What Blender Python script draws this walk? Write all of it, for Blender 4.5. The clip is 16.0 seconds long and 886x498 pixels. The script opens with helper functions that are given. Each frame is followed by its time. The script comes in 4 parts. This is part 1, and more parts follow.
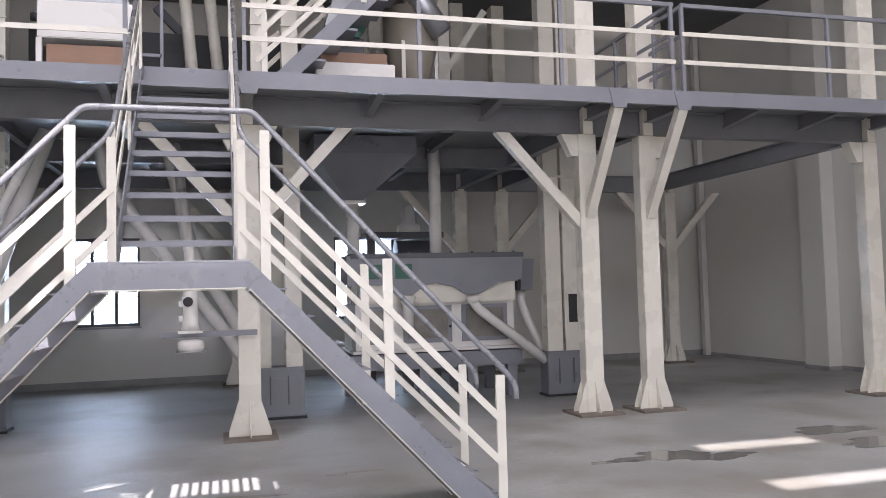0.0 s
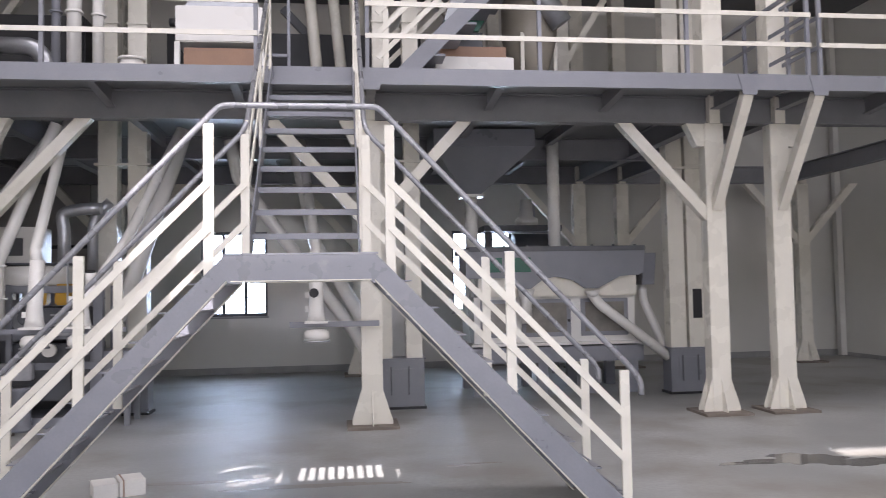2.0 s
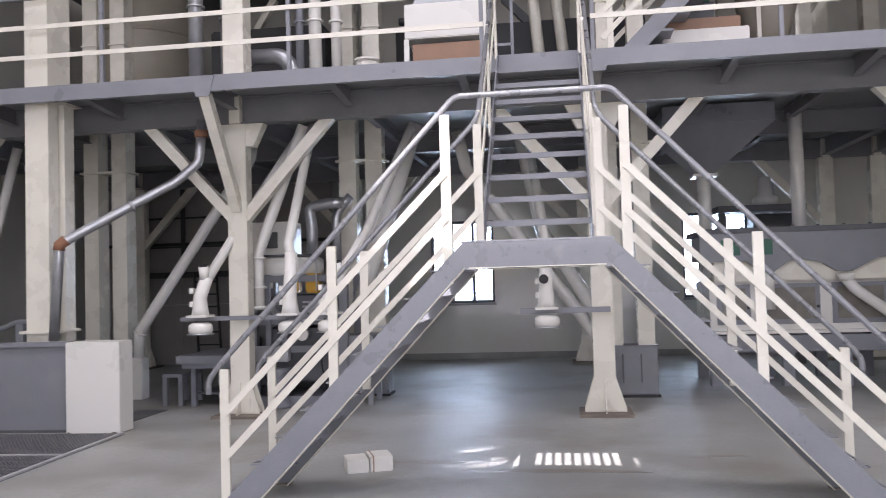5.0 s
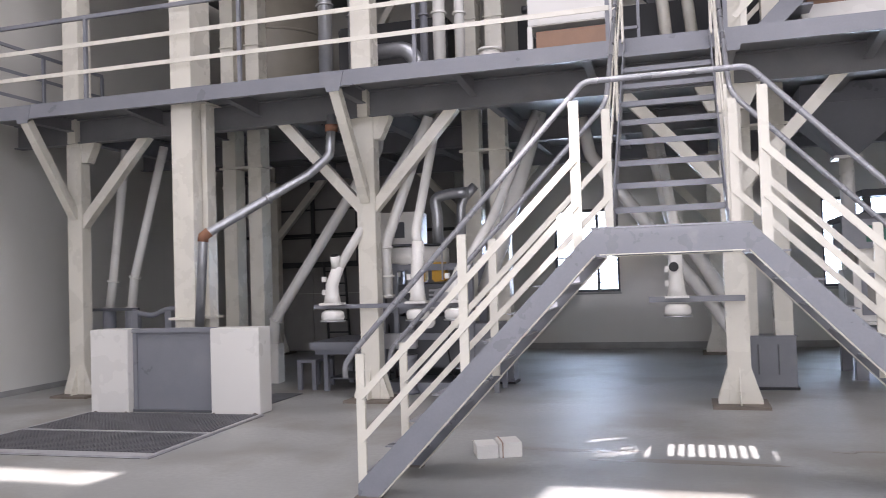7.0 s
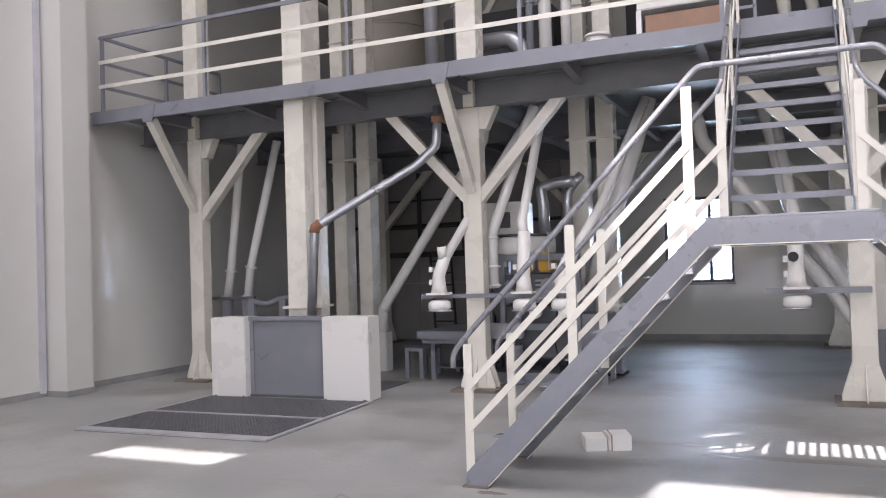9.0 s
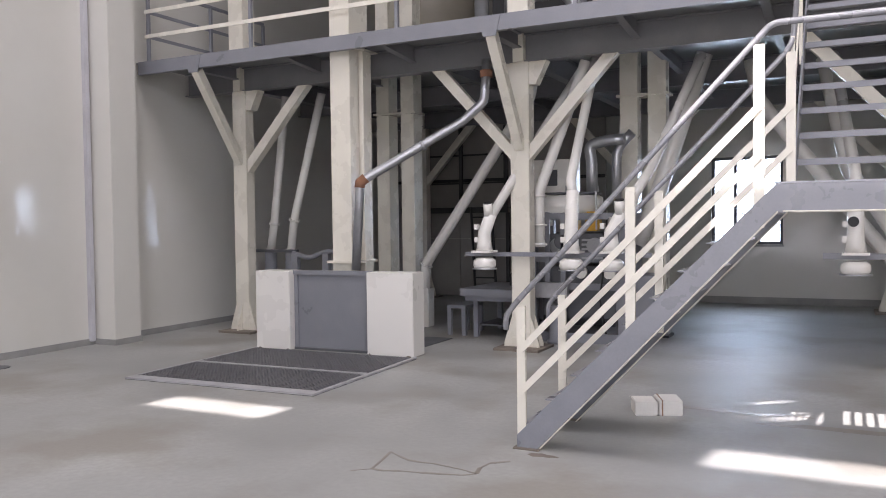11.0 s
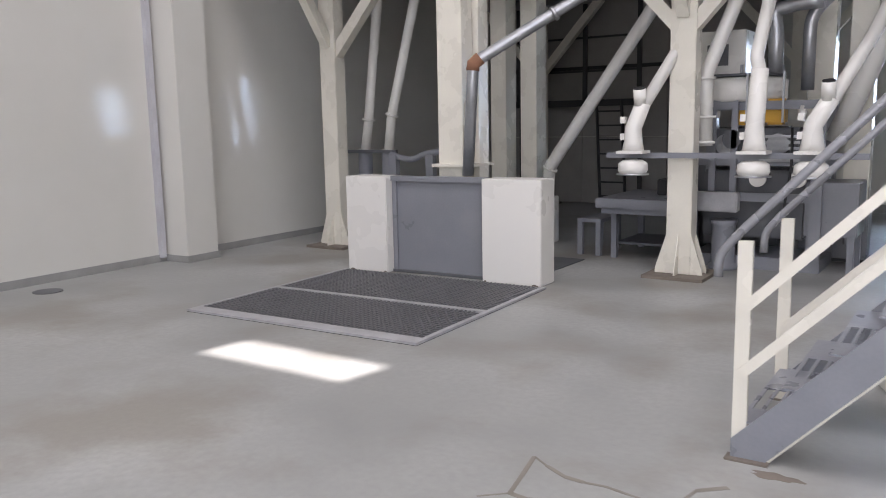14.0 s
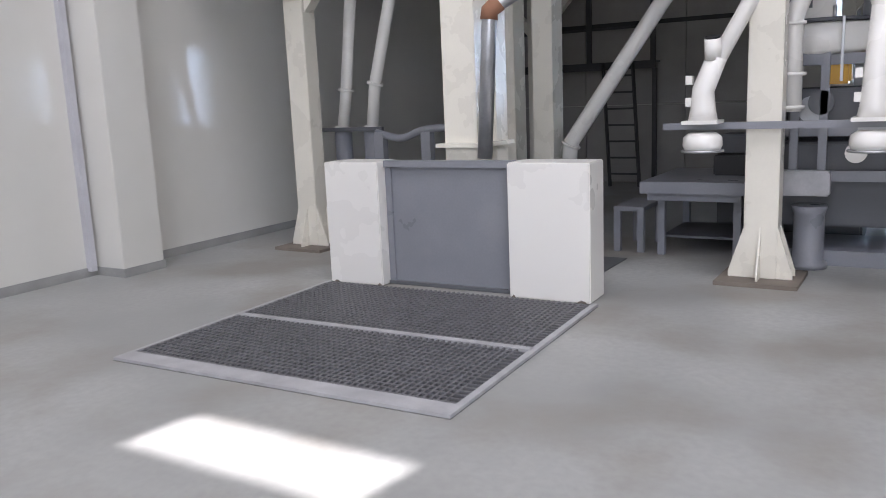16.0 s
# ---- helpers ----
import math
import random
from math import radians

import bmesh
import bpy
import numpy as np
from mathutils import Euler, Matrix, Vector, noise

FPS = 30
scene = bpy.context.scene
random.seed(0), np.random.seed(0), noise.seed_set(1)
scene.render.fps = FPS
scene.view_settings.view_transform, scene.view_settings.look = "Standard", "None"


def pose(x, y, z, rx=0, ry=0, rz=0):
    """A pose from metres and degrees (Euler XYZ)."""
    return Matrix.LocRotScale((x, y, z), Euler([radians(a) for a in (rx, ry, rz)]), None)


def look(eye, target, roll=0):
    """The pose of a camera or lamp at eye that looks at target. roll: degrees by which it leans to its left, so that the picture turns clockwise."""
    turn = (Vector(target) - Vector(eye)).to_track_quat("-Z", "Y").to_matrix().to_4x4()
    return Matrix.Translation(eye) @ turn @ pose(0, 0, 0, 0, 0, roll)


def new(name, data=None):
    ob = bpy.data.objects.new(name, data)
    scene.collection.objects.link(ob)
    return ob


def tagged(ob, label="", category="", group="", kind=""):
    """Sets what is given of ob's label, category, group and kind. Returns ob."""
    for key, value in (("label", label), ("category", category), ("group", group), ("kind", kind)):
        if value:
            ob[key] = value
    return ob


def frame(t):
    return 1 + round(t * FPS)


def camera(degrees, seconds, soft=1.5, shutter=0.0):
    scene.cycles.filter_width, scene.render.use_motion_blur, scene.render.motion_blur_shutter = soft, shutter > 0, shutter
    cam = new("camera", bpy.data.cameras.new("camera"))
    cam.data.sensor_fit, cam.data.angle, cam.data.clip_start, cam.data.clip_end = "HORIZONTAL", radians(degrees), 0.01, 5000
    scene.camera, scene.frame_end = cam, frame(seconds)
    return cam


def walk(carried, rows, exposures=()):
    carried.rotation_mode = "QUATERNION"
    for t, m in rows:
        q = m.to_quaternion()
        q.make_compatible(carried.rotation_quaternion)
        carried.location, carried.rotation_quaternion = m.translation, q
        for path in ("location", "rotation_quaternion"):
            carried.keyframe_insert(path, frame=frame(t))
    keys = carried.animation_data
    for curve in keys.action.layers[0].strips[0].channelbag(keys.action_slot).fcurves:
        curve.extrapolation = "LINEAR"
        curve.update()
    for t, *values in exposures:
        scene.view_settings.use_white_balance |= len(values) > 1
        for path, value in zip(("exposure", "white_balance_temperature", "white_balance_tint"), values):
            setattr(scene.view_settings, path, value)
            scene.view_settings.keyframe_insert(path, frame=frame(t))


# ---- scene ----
cam = camera(57.2, 16.0, soft=0.8, shutter=0.5)
# seconds, x, y, z, yaw, pitch, roll
ROWS = [
    (0.0, -0.025, 0.066, 1.496, -15.24, 3.07, 1.5),
    (0.5, -0.033, 0.071, 1.490, -14.43, 3.01, 1.1),
    (1.0, -0.045, 0.069, 1.491, -12.02, 2.84, 1.1),
    (1.5, -0.057, 0.073, 1.487, -9.63, 2.78, 1.1),
    (2.0, -0.071, 0.075, 1.489, -7.16, 2.81, 1.0),
    (2.5, -0.084, 0.072, 1.488, -4.59, 2.89, 1.2),
    (3.0, -0.097, 0.105, 1.485, -1.89, 2.49, 1.4),
    (3.5, -0.110, 0.108, 1.481, -0.00, 2.49, 1.4),
    (4.0, -0.127, 0.106, 1.485, 3.07, 2.52, 1.4),
    (6.5, -0.208, 0.075, 1.467, 14.45, 1.69, 1.9),
    (7.0, -0.217, 0.052, 1.465, 16.74, 1.80, 1.8),
    (7.5, -0.225, 0.057, 1.469, 18.79, 1.83, 1.9),
    (8.0, -0.235, 0.048, 1.468, 21.02, 1.92, 1.9),
    (8.5, -0.232, 0.045, 1.469, 22.01, 2.01, 1.8),
    (9.0, -0.230, 0.043, 1.478, 24.12, 1.26, 1.8),
    (11.5, -0.456, 0.091, 1.523, 27.05, -3.13, 0.8),
    (12.0, -0.527, 0.317, 1.511, 28.65, -4.24, 1.5),
    (12.5, -0.686, 0.636, 1.518, 30.71, -4.59, 2.0),
    (13.0, -0.950, 0.966, 1.510, 30.84, -6.83, 1.2),
    (13.5, -1.212, 1.275, 1.503, 33.31, -7.58, 2.4),
    (14.0, -1.541, 1.643, 1.461, 33.48, -8.86, 1.1),
    (14.5, -1.854, 1.936, 1.479, 32.20, -9.97, 1.7),
    (15.0, -2.194, 2.331, 1.450, 32.24, -10.28, 1.3),
    (15.5, -2.516, 2.609, 1.444, 31.72, -10.95, 1.9),
    (16.0, -2.818, 2.967, 1.417, 30.83, -10.69, 2.4),
]
EXPOSURES = [(0.0, 1.2, 6370, 23), (9.0, 1.28, 6370, 23), (12.5, 1.21, 6590, 21), (16.0, 1.49, 6180, 19.5)]
walk(cam, [(t, pose(x, y, z, 90 + pitch, roll, yaw)) for t, x, y, z, yaw, pitch, roll in ROWS], EXPOSURES)

# ---- world, sun, added fill lamps ----
SUN = Vector((0.14, 1.0, -1.19)).normalized()
world = bpy.data.worlds.new("sky")
scene.world = world
world.use_nodes = True
wn = world.node_tree
sky = wn.nodes.new("ShaderNodeTexSky")
sky.sky_type, sky.sun_disc = "NISHITA", False
sky.sun_elevation = math.asin(-SUN.z)
sky.sun_rotation = math.atan2(-SUN.x, -SUN.y)
wn.links.new(sky.outputs[0], wn.nodes["Background"].inputs[0])
wn.nodes["Background"].inputs[1].default_value = 0.12


def lamp(name, kind, m, power, colour, **kw):
    data = bpy.data.lights.new(name, kind)
    data.energy, data.color = power, colour
    if kind == "AREA":
        data.shape, data.size, data.size_y = "RECTANGLE", kw["w"], kw["h"]
    else:
        data.angle = radians(0.5)
    ob = new(name, data)
    ob.matrix_world = m
    return ob


lamp("sun", "SUN", look((0, 0, 20), Vector((0, 0, 20)) + SUN), 5.0, (1.0, 0.96, 0.9))
FRONT, BACK, LEFT, RIGHT, ROOF = -2.5, 15.35, -9.03, 10.2, 12.4
# Two fill lamps added at the unseen front wall to brighten the hall.
lamp("front_fill_lamp_low", "AREA", look((0.5, FRONT + 0.12, 2.4), (0.5, 9, 2.4)), 56, (0.97, 0.98, 1.0), w=8.6, h=4.6)
lamp("front_fill_lamp_high", "AREA", look((0.0, FRONT + 0.12, 7.0), (0.0, 9, 4.5)), 150, (0.97, 0.98, 1.0), w=15, h=1.5)
# Overhead fill lamp added below the closed roof.
lamp("overhead_fill_lamp", "AREA", look((0.2, 3.2, ROOF + 0.9), (0.2, 3.2, 0), 0), 450, (1.0, 1.0, 1.0), w=15, h=5)


# ---- materials ----
def material(name, colour, rough=0.5, metal=0.0, vary=0.12, scale=3.0, grain=60.0, bump=0.05, stain=None, stain_amount=0.0, coat=0.0, stain_from=0.56, specks=0.3):
    """Paint, metal or stone: two scales of variation in colour and gloss, fine relief, and stains with a shape of their own."""
    m = bpy.data.materials.new(name)
    m.use_nodes = True
    t = m.node_tree
    b = t.nodes["Principled BSDF"]
    b.inputs["Metallic"].default_value = metal
    b.inputs["Coat Weight"].default_value = coat
    co = t.nodes.new("ShaderNodeTexCoord")

    def tex(sc, detail=4.0):
        n = t.nodes.new("ShaderNodeTexNoise")
        n.inputs["Scale"].default_value, n.inputs["Detail"].default_value = sc, detail
        t.links.new(co.outputs["Object"], n.inputs["Vector"])
        return n

    def ramp(src, a, z, lo, hi):
        r = t.nodes.new("ShaderNodeMapRange")
        r.inputs[1].default_value, r.inputs[2].default_value, r.inputs[3].default_value, r.inputs[4].default_value = a, z, lo, hi
        t.links.new(src, r.inputs[0])
        return r.outputs[0]

    def mix(fac, a, c):
        x = t.nodes.new("ShaderNodeMix")
        x.data_type = "RGBA"
        t.links.new(fac, x.inputs[0])
        for v, k in ((a, 6), (c, 7)):
            if isinstance(v, tuple):
                x.inputs[k].default_value = (*v, 1)
            else:
                t.links.new(v, x.inputs[k])
        return x.outputs[2]

    big, small = tex(scale), tex(grain, 3.0)
    dark, light = tuple(c * (1 - vary) for c in colour), tuple(min(1, c * (1 + vary * 0.6)) for c in colour)
    col = mix(ramp(big.outputs[0], 0.3, 0.7, 0, 1), dark, light)
    col = mix(ramp(small.outputs[0], 0.35, 0.75, 0, specks), col, tuple(c * 0.8 for c in colour))
    if stain:
        patch = tex(scale * 0.6 + 0.3, 8.0)
        col = mix(ramp(patch.outputs[0], stain_from, stain_from + 0.14, 0, stain_amount), col, stain)
    t.links.new(col, b.inputs["Base Color"])
    t.links.new(ramp(big.outputs[0], 0.3, 0.7, max(0.03, rough - 0.07), min(1, rough + 0.07)), b.inputs["Roughness"])
    if bump:
        bp = t.nodes.new("ShaderNodeBump")
        bp.inputs["Strength"].default_value, bp.inputs["Distance"].default_value = bump, 0.01
        t.links.new(small.outputs[0], bp.inputs["Height"])
        t.links.new(bp.outputs[0], b.inputs["Normal"])
    return m


CREAM = material("cream_paint", (0.74, 0.71, 0.62), 0.28, vary=0.05, specks=0.1, stain=(0.6, 0.55, 0.47), stain_amount=0.05)
GREY = material("blue_grey_paint", (0.225, 0.232, 0.258), 0.34, vary=0.08, stain=(0.3, 0.3, 0.31), stain_amount=0.25)
DARKGREY = material("dark_grey_steel", (0.1, 0.105, 0.115), 0.5, stain=(0.17, 0.16, 0.15), stain_amount=0.3)
BEAM = material("mid_grey_beam_paint", (0.21, 0.212, 0.222), 0.45, stain=(0.25, 0.24, 0.23), stain_amount=0.3)
PARTITION = material("partition_sheet", (0.3, 0.29, 0.27), 0.5)
WORN = material("worn_stair_paint", (0.225, 0.232, 0.258), 0.32, vary=0.08, scale=7, stain=(0.45, 0.45, 0.44), stain_amount=0.55, stain_from=0.66)
RAIL = material("handrail_paint", (0.3, 0.305, 0.325), 0.28, 0.35, vary=0.1, scale=6)
TRUNK = material("pale_trunking", (0.5, 0.5, 0.53), 0.5)
SIGHT = material("dusty_sight_glass", (0.24, 0.225, 0.2), 0.15, vary=0.25, scale=5)
PLATE = material("deck_plate", (0.24, 0.245, 0.25), 0.45, stain=(0.1, 0.1, 0.1), stain_amount=0.4)
WALL = material("wall_paint", (0.64, 0.63, 0.585), 0.085, vary=0.04, scale=0.5, grain=5, bump=0.05, specks=0.08, stain=(0.58, 0.57, 0.53), stain_amount=0.15)
SKIRT = material("skirting_cement", (0.3, 0.3, 0.29), 0.7, vary=0.2)
CONCRETE = material("floor_concrete", (0.355, 0.36, 0.345), 0.5, vary=0.24, scale=0.9, grain=22, bump=0.12, specks=0.55, stain=(0.235, 0.215, 0.18), stain_amount=0.65, stain_from=0.49)
ZINC = material("galvanised_sheet", (0.44, 0.45, 0.47), 0.36, 0.75, scale=9, bump=0.02)
WHITE = material("white_enamel", (0.75, 0.735, 0.695), 0.28, vary=0.02, scale=1.2, bump=0.0, grain=120, specks=0.03)
YELLOW = material("yellow_paint", (0.6, 0.33, 0.03), 0.4)
RUST = material("rusty_joint", (0.25, 0.12, 0.07), 0.8, vary=0.4)
BROWN = material("brown_board", (0.32, 0.19, 0.125), 0.55, vary=0.15)
MESH = material("black_mesh", (0.14, 0.14, 0.147), 0.5, vary=0.2, scale=8)
# Black for rubber and dark parts, and for shade painted into gaps and holes.
BLACK_AND_SHADE = material("black_parts_and_shade", (0.02, 0.02, 0.022), 0.5)
GREEN = material("green_paint", (0.02, 0.12, 0.08), 0.35)
TAN = material("tan_tank", (0.3, 0.27, 0.22), 0.45, vary=0.1)
BASE = material("rusted_base", (0.2, 0.17, 0.14), 0.75, vary=0.3)
CARTON = material("white_carton", (0.75, 0.73, 0.68), 0.6, vary=0.08)
GLASSWHITE = material("milky_plastic", (0.85, 0.86, 0.86), 0.4, vary=0.03)
WET = material("wet_concrete", (0.17, 0.165, 0.155), 0.06, vary=0.2, bump=0.0)


def glass_material():
    m = bpy.data.materials.new("window_glass")
    m.use_nodes = True
    b = m.node_tree.nodes["Principled BSDF"]
    b.inputs["Base Color"].default_value = (0.9, 0.93, 0.94, 1)
    b.inputs["Roughness"].default_value, b.inputs["Transmission Weight"].default_value, b.inputs["IOR"].default_value = 0.03, 1.0, 1.1
    return m


GLASS = glass_material()


# ---- mesh helpers ----
def part(name, bm, mat, parent=None, label=""):
    """Links a bmesh as one mesh object, under a thing or a part."""
    bmesh.ops.recalc_face_normals(bm, faces=bm.faces)
    me = bpy.data.meshes.new(name)
    bm.to_mesh(me)
    bm.free()
    me.materials.append(mat)
    ob = new(name, me)
    if parent:
        ob.parent = parent
    if label:
        tagged(ob, label)
    return ob


def thing(name, label, category, group="", kind="", at=(0, 0, 0)):
    ob = new(name)
    ob.location = at
    return tagged(ob, label, category, group, kind)


def hull(bm, bottom, top):
    """A solid between two rings of equally many points."""
    a, b = [bm.verts.new(p) for p in bottom], [bm.verts.new(p) for p in top]
    n = len(a)
    for i in range(n):
        bm.faces.new((a[i], a[(i + 1) % n], b[(i + 1) % n], b[i]))
    bm.faces.new(a[::-1])
    bm.faces.new(b)


def box(x0, y0, z0, x1, y1, z1, bm=None, bevel=0.0):
    bm = bm or bmesh.new()
    r = [(x0, y0), (x1, y0), (x1, y1), (x0, y1)]
    hull(bm, [(x, y, z0) for x, y in r], [(x, y, z1) for x, y in r])
    if bevel:
        bmesh.ops.bevel(bm, geom=bm.edges[:], offset=bevel, segments=2, affect="EDGES")
    return bm


def bar(p, q, w, h, bm=None, up=(0, 0, 1)):
    """A straight bar from p to q, w wide across and h high towards up."""
    bm = bm or bmesh.new()
    p, q = Vector(p), Vector(q)
    d = (q - p).normalized()
    s = d.cross(Vector(up))
    s = s.normalized() if s.length > 1e-4 else Vector((1, 0, 0))
    u = s.cross(d)
    ring = [s * (a * w / 2) + u * (b * h / 2) for a, b in ((-1, -1), (1, -1), (1, 1), (-1, 1))]
    hull(bm, [p + r for r in ring], [q + r for r in ring])
    return bm


def tube(points, r, bm=None, seg=14, radii=None):
    """A round pipe along points, mitred at its bends."""
    bm = bm or bmesh.new()
    pts = [Vector(p) for p in points]
    rings, ref = [], None
    for i, p in enumerate(pts):
        a = (p - pts[i - 1]).normalized() if i else None
        b = (pts[i + 1] - p).normalized() if i + 1 < len(pts) else None
        d = (a + b).normalized() if a and b else (a or b)
        if ref is None:
            ref = d.orthogonal().normalized()
        ref = (ref - d * ref.dot(d)).normalized()
        s = d.cross(ref)
        rr = radii[i] if radii else r
        rings.append([bm.verts.new(p + (ref * math.cos(2 * math.pi * k / seg) + s * math.sin(2 * math.pi * k / seg)) * rr) for k in range(seg)])
    for a, b in zip(rings, rings[1:]):
        for k in range(seg):
            f = bm.faces.new((a[k], a[(k + 1) % seg], b[(k + 1) % seg], b[k]))
            f.smooth = True
    bm.faces.new(rings[0][::-1])
    bm.faces.new(rings[-1])
    return bm


def bend(points, radius, n=5):
    """The points of a path with its corners rounded."""
    pts = [Vector(p) for p in points]
    out = [pts[0]]
    for a, b, c in zip(pts, pts[1:], pts[2:]):
        r = min(radius, (b - a).length * 0.45, (c - b).length * 0.45)
        p, q = b + (a - b).normalized() * r, b + (c - b).normalized() * r
        for k in range(n + 1):
            t = k / n
            out.append(p * (1 - t) ** 2 + b * (2 * t * (1 - t)) + q * t * t)
    return out + [pts[-1]]


def prism(poly, axis, a, b, bm=None):
    """A flat outline of (u, v) pulled from a to b along an axis."""
    bm = bm or bmesh.new()
    put = {"x": lambda u, v, w: (w, u, v), "y": lambda u, v, w: (u, w, v), "z": lambda u, v, w: (u, v, w)}[axis]
    hull(bm, [put(u, v, a) for u, v in poly], [put(u, v, b) for u, v in poly])
    return bm


def holed(u0, u1, v0, v1, holes, axis, a, b):
    """A wall with rectangular openings (u0, u1, v0, v1) right through it, in one mesh."""
    bm = bmesh.new()
    us = sorted({u0, u1, *[h[0] for h in holes], *[h[1] for h in holes]})
    vs = sorted({v0, v1, *[h[2] for h in holes], *[h[3] for h in holes]})
    solid = lambda i, j: 0 <= i < len(us) - 1 and 0 <= j < len(vs) - 1 and not any(h[0] <= us[i] < h[1] and h[2] <= vs[j] < h[3] for h in holes)
    put = {"x": lambda u, v, w: (w, u, v), "y": lambda u, v, w: (u, w, v), "z": lambda u, v, w: (u, v, w)}[axis]
    for i in range(len(us) - 1):
        for j in range(len(vs) - 1):
            if not solid(i, j):
                continue
            p, q, r, s = us[i], us[i + 1], vs[j], vs[j + 1]
            quads = [[(p, r, a), (q, r, a), (q, s, a), (p, s, a)], [(p, r, b), (q, r, b), (q, s, b), (p, s, b)]]
            quads += [[(p, r, a), (p, s, a), (p, s, b), (p, r, b)]] * (not solid(i - 1, j))
            quads += [[(q, r, a), (q, s, a), (q, s, b), (q, r, b)]] * (not solid(i + 1, j))
            quads += [[(p, r, a), (q, r, a), (q, r, b), (p, r, b)]] * (not solid(i, j - 1))
            quads += [[(p, s, a), (q, s, a), (q, s, b), (p, s, b)]] * (not solid(i, j + 1))
            for f in quads:
                bm.faces.new([bm.verts.new(put(*c)) for c in f])
    bmesh.ops.remove_doubles(bm, verts=bm.verts, dist=1e-5)
    return bm


# ---- the hall ----
tagged(part("floor", box(LEFT - 0.9, FRONT - 0.3, -0.3, RIGHT + 1.0, BACK + 1.0, 0), CONCRETE), "grey trowelled concrete floor with faint stains", "floor", kind="structure")
tagged(part("ground", box(-900, -900, -0.5, 900, 900, -0.31), CONCRETE), "pale ground outside the hall", "ground", kind="structure")
WINDOWS = [(-2.6, -1.41, 1.05, 2.6), (2.05, 3.24, 1.05, 2.6)]
tagged(part("wall_back", holed(LEFT - 0.6, RIGHT + 0.6, 0, ROOF, WINDOWS, "y", BACK, BACK + 0.3), WALL), "pale grey glossy painted wall with two windows", "wall", kind="structure")
tagged(part("wall_left", box(LEFT - 0.3, FRONT - 0.1, 0, LEFT, BACK + 0.6, ROOF), WALL), "off-white glossy painted wall", "wall", kind="structure")
tagged(part("wall_right", box(RIGHT, FRONT - 0.3, 0, RIGHT + 0.3, BACK + 0.7, ROOF), WALL), "off-white glossy painted wall", "wall", kind="structure")


def sunlit(x0, x1, y0, y1, z=0.0):
    """The opening in the front wall whose sunbeam falls on this stretch at height z."""
    k = lambda y: (y - FRONT)
    return (x0 - 0.14 * k(y0), x1 - 0.14 * k(y0), z + 1.19 * k(y0), z + 1.19 * k(y1))


HIGH = [sunlit(-5.76, -4.53, 5.06, 5.54), sunlit(-1.23, 0.06, 5.2, 5.72), sunlit(3.9, 5.15, 5.2, 5.6), sunlit(4.2, 5.4, 6.62, 7.02), sunlit(-1.35, 0.15, 5.12, 5.95, 1.72)]
# Two large openings added for the front fill lamps; none is in view.
LOW_OPENING, UPPER_OPENING = (-3.8, 4.8, 0.0, 4.7), (-7.5, 7.5, 6.25, 7.75)
tagged(part("wall_front", holed(LEFT - 0.3, RIGHT + 1.0, 0, ROOF + 1, [LOW_OPENING, UPPER_OPENING] + HIGH, "y", FRONT - 0.12, FRONT), WALL), "unseen off-white painted wall with added openings and high windows", "wall", kind="structure")
# Unseen slabs added outside to keep sun from the two large openings.
tagged(part("sun_block_low", box(-4.6, FRONT - 4.4, 4.75, 5.6, FRONT - 0.121, 4.85), WALL), "unseen pale slab added to block sun at the lower opening", "canopy", kind="structure")
tagged(part("sun_block_high", box(-7.9, FRONT - 1.7, 7.8, 7.9, FRONT - 0.121, 7.9), WALL), "unseen pale slab added to block sun at the upper opening", "canopy", kind="structure")
# Unseen sheet put above the overhead fill lamp; opaque, it passes no daylight.
tagged(part("skylight", box(-7.3, 0.7, ROOF + 0.95, 7.7, 5.7, ROOF + 0.98), GLASSWHITE), "added milky plastic sheet above the overhead fill lamp, out of view", "skylight", kind="structure")
tagged(part("ceiling", box(LEFT - 0.9, FRONT - 0.12, ROOF + 1, RIGHT + 1.0, BACK + 1.0, ROOF + 1.2), WALL), "pale sheet roof", "ceiling", kind="structure")
for n, b in (("wall_left_upper", (LEFT - 0.3, FRONT - 0.1, ROOF, LEFT, BACK + 0.6, ROOF + 1)), ("wall_right_upper", (RIGHT, FRONT - 0.3, ROOF, RIGHT + 0.3, BACK + 0.7, ROOF + 1)), ("wall_back_upper", (LEFT - 0.6, BACK, ROOF, RIGHT + 0.6, BACK + 0.3, ROOF + 1))):
    tagged(part(n, box(*b), WALL), "off-white painted wall top", "wall", kind="structure")
for n, b in (("baseboard_left", (LEFT, FRONT, 0, LEFT + 0.012, BACK + 0.1, 0.08)), ("baseboard_back", (LEFT - 0.3, BACK - 0.012, 0, RIGHT + 0.1, BACK, 0.12)), ("baseboard_right", (RIGHT - 0.012, FRONT, 0, RIGHT, BACK + 0.5, 0.08))):
    tagged(part(n, box(*b), SKIRT), "grey cement skirting", "skirting", kind="structure")


def pilaster(name, x0, x1, y0, y1):
    ob = tagged(part(name, box(x0, y0, 0, x1, y1, ROOF, bevel=0.006), WALL), "off-white painted wall pier", "pilaster", kind="structure")
    part("baseboard", box(x0 - 0.012, y0 - 0.012, 0, x1 + 0.012, y1 + 0.012, 0.075), SKIRT, ob)
    return ob


pilaster("wall_pier_left_1", LEFT, -8.67, 7.37, 7.8)
pilaster("wall_pier_left_2", LEFT, -8.67, 2.6, 3.0)
pilaster("wall_pier_right_1", 9.92, RIGHT, 11.72, 12.28)
pilaster("wall_pier_right_2", 9.95, RIGHT, 6.6, 7.1)
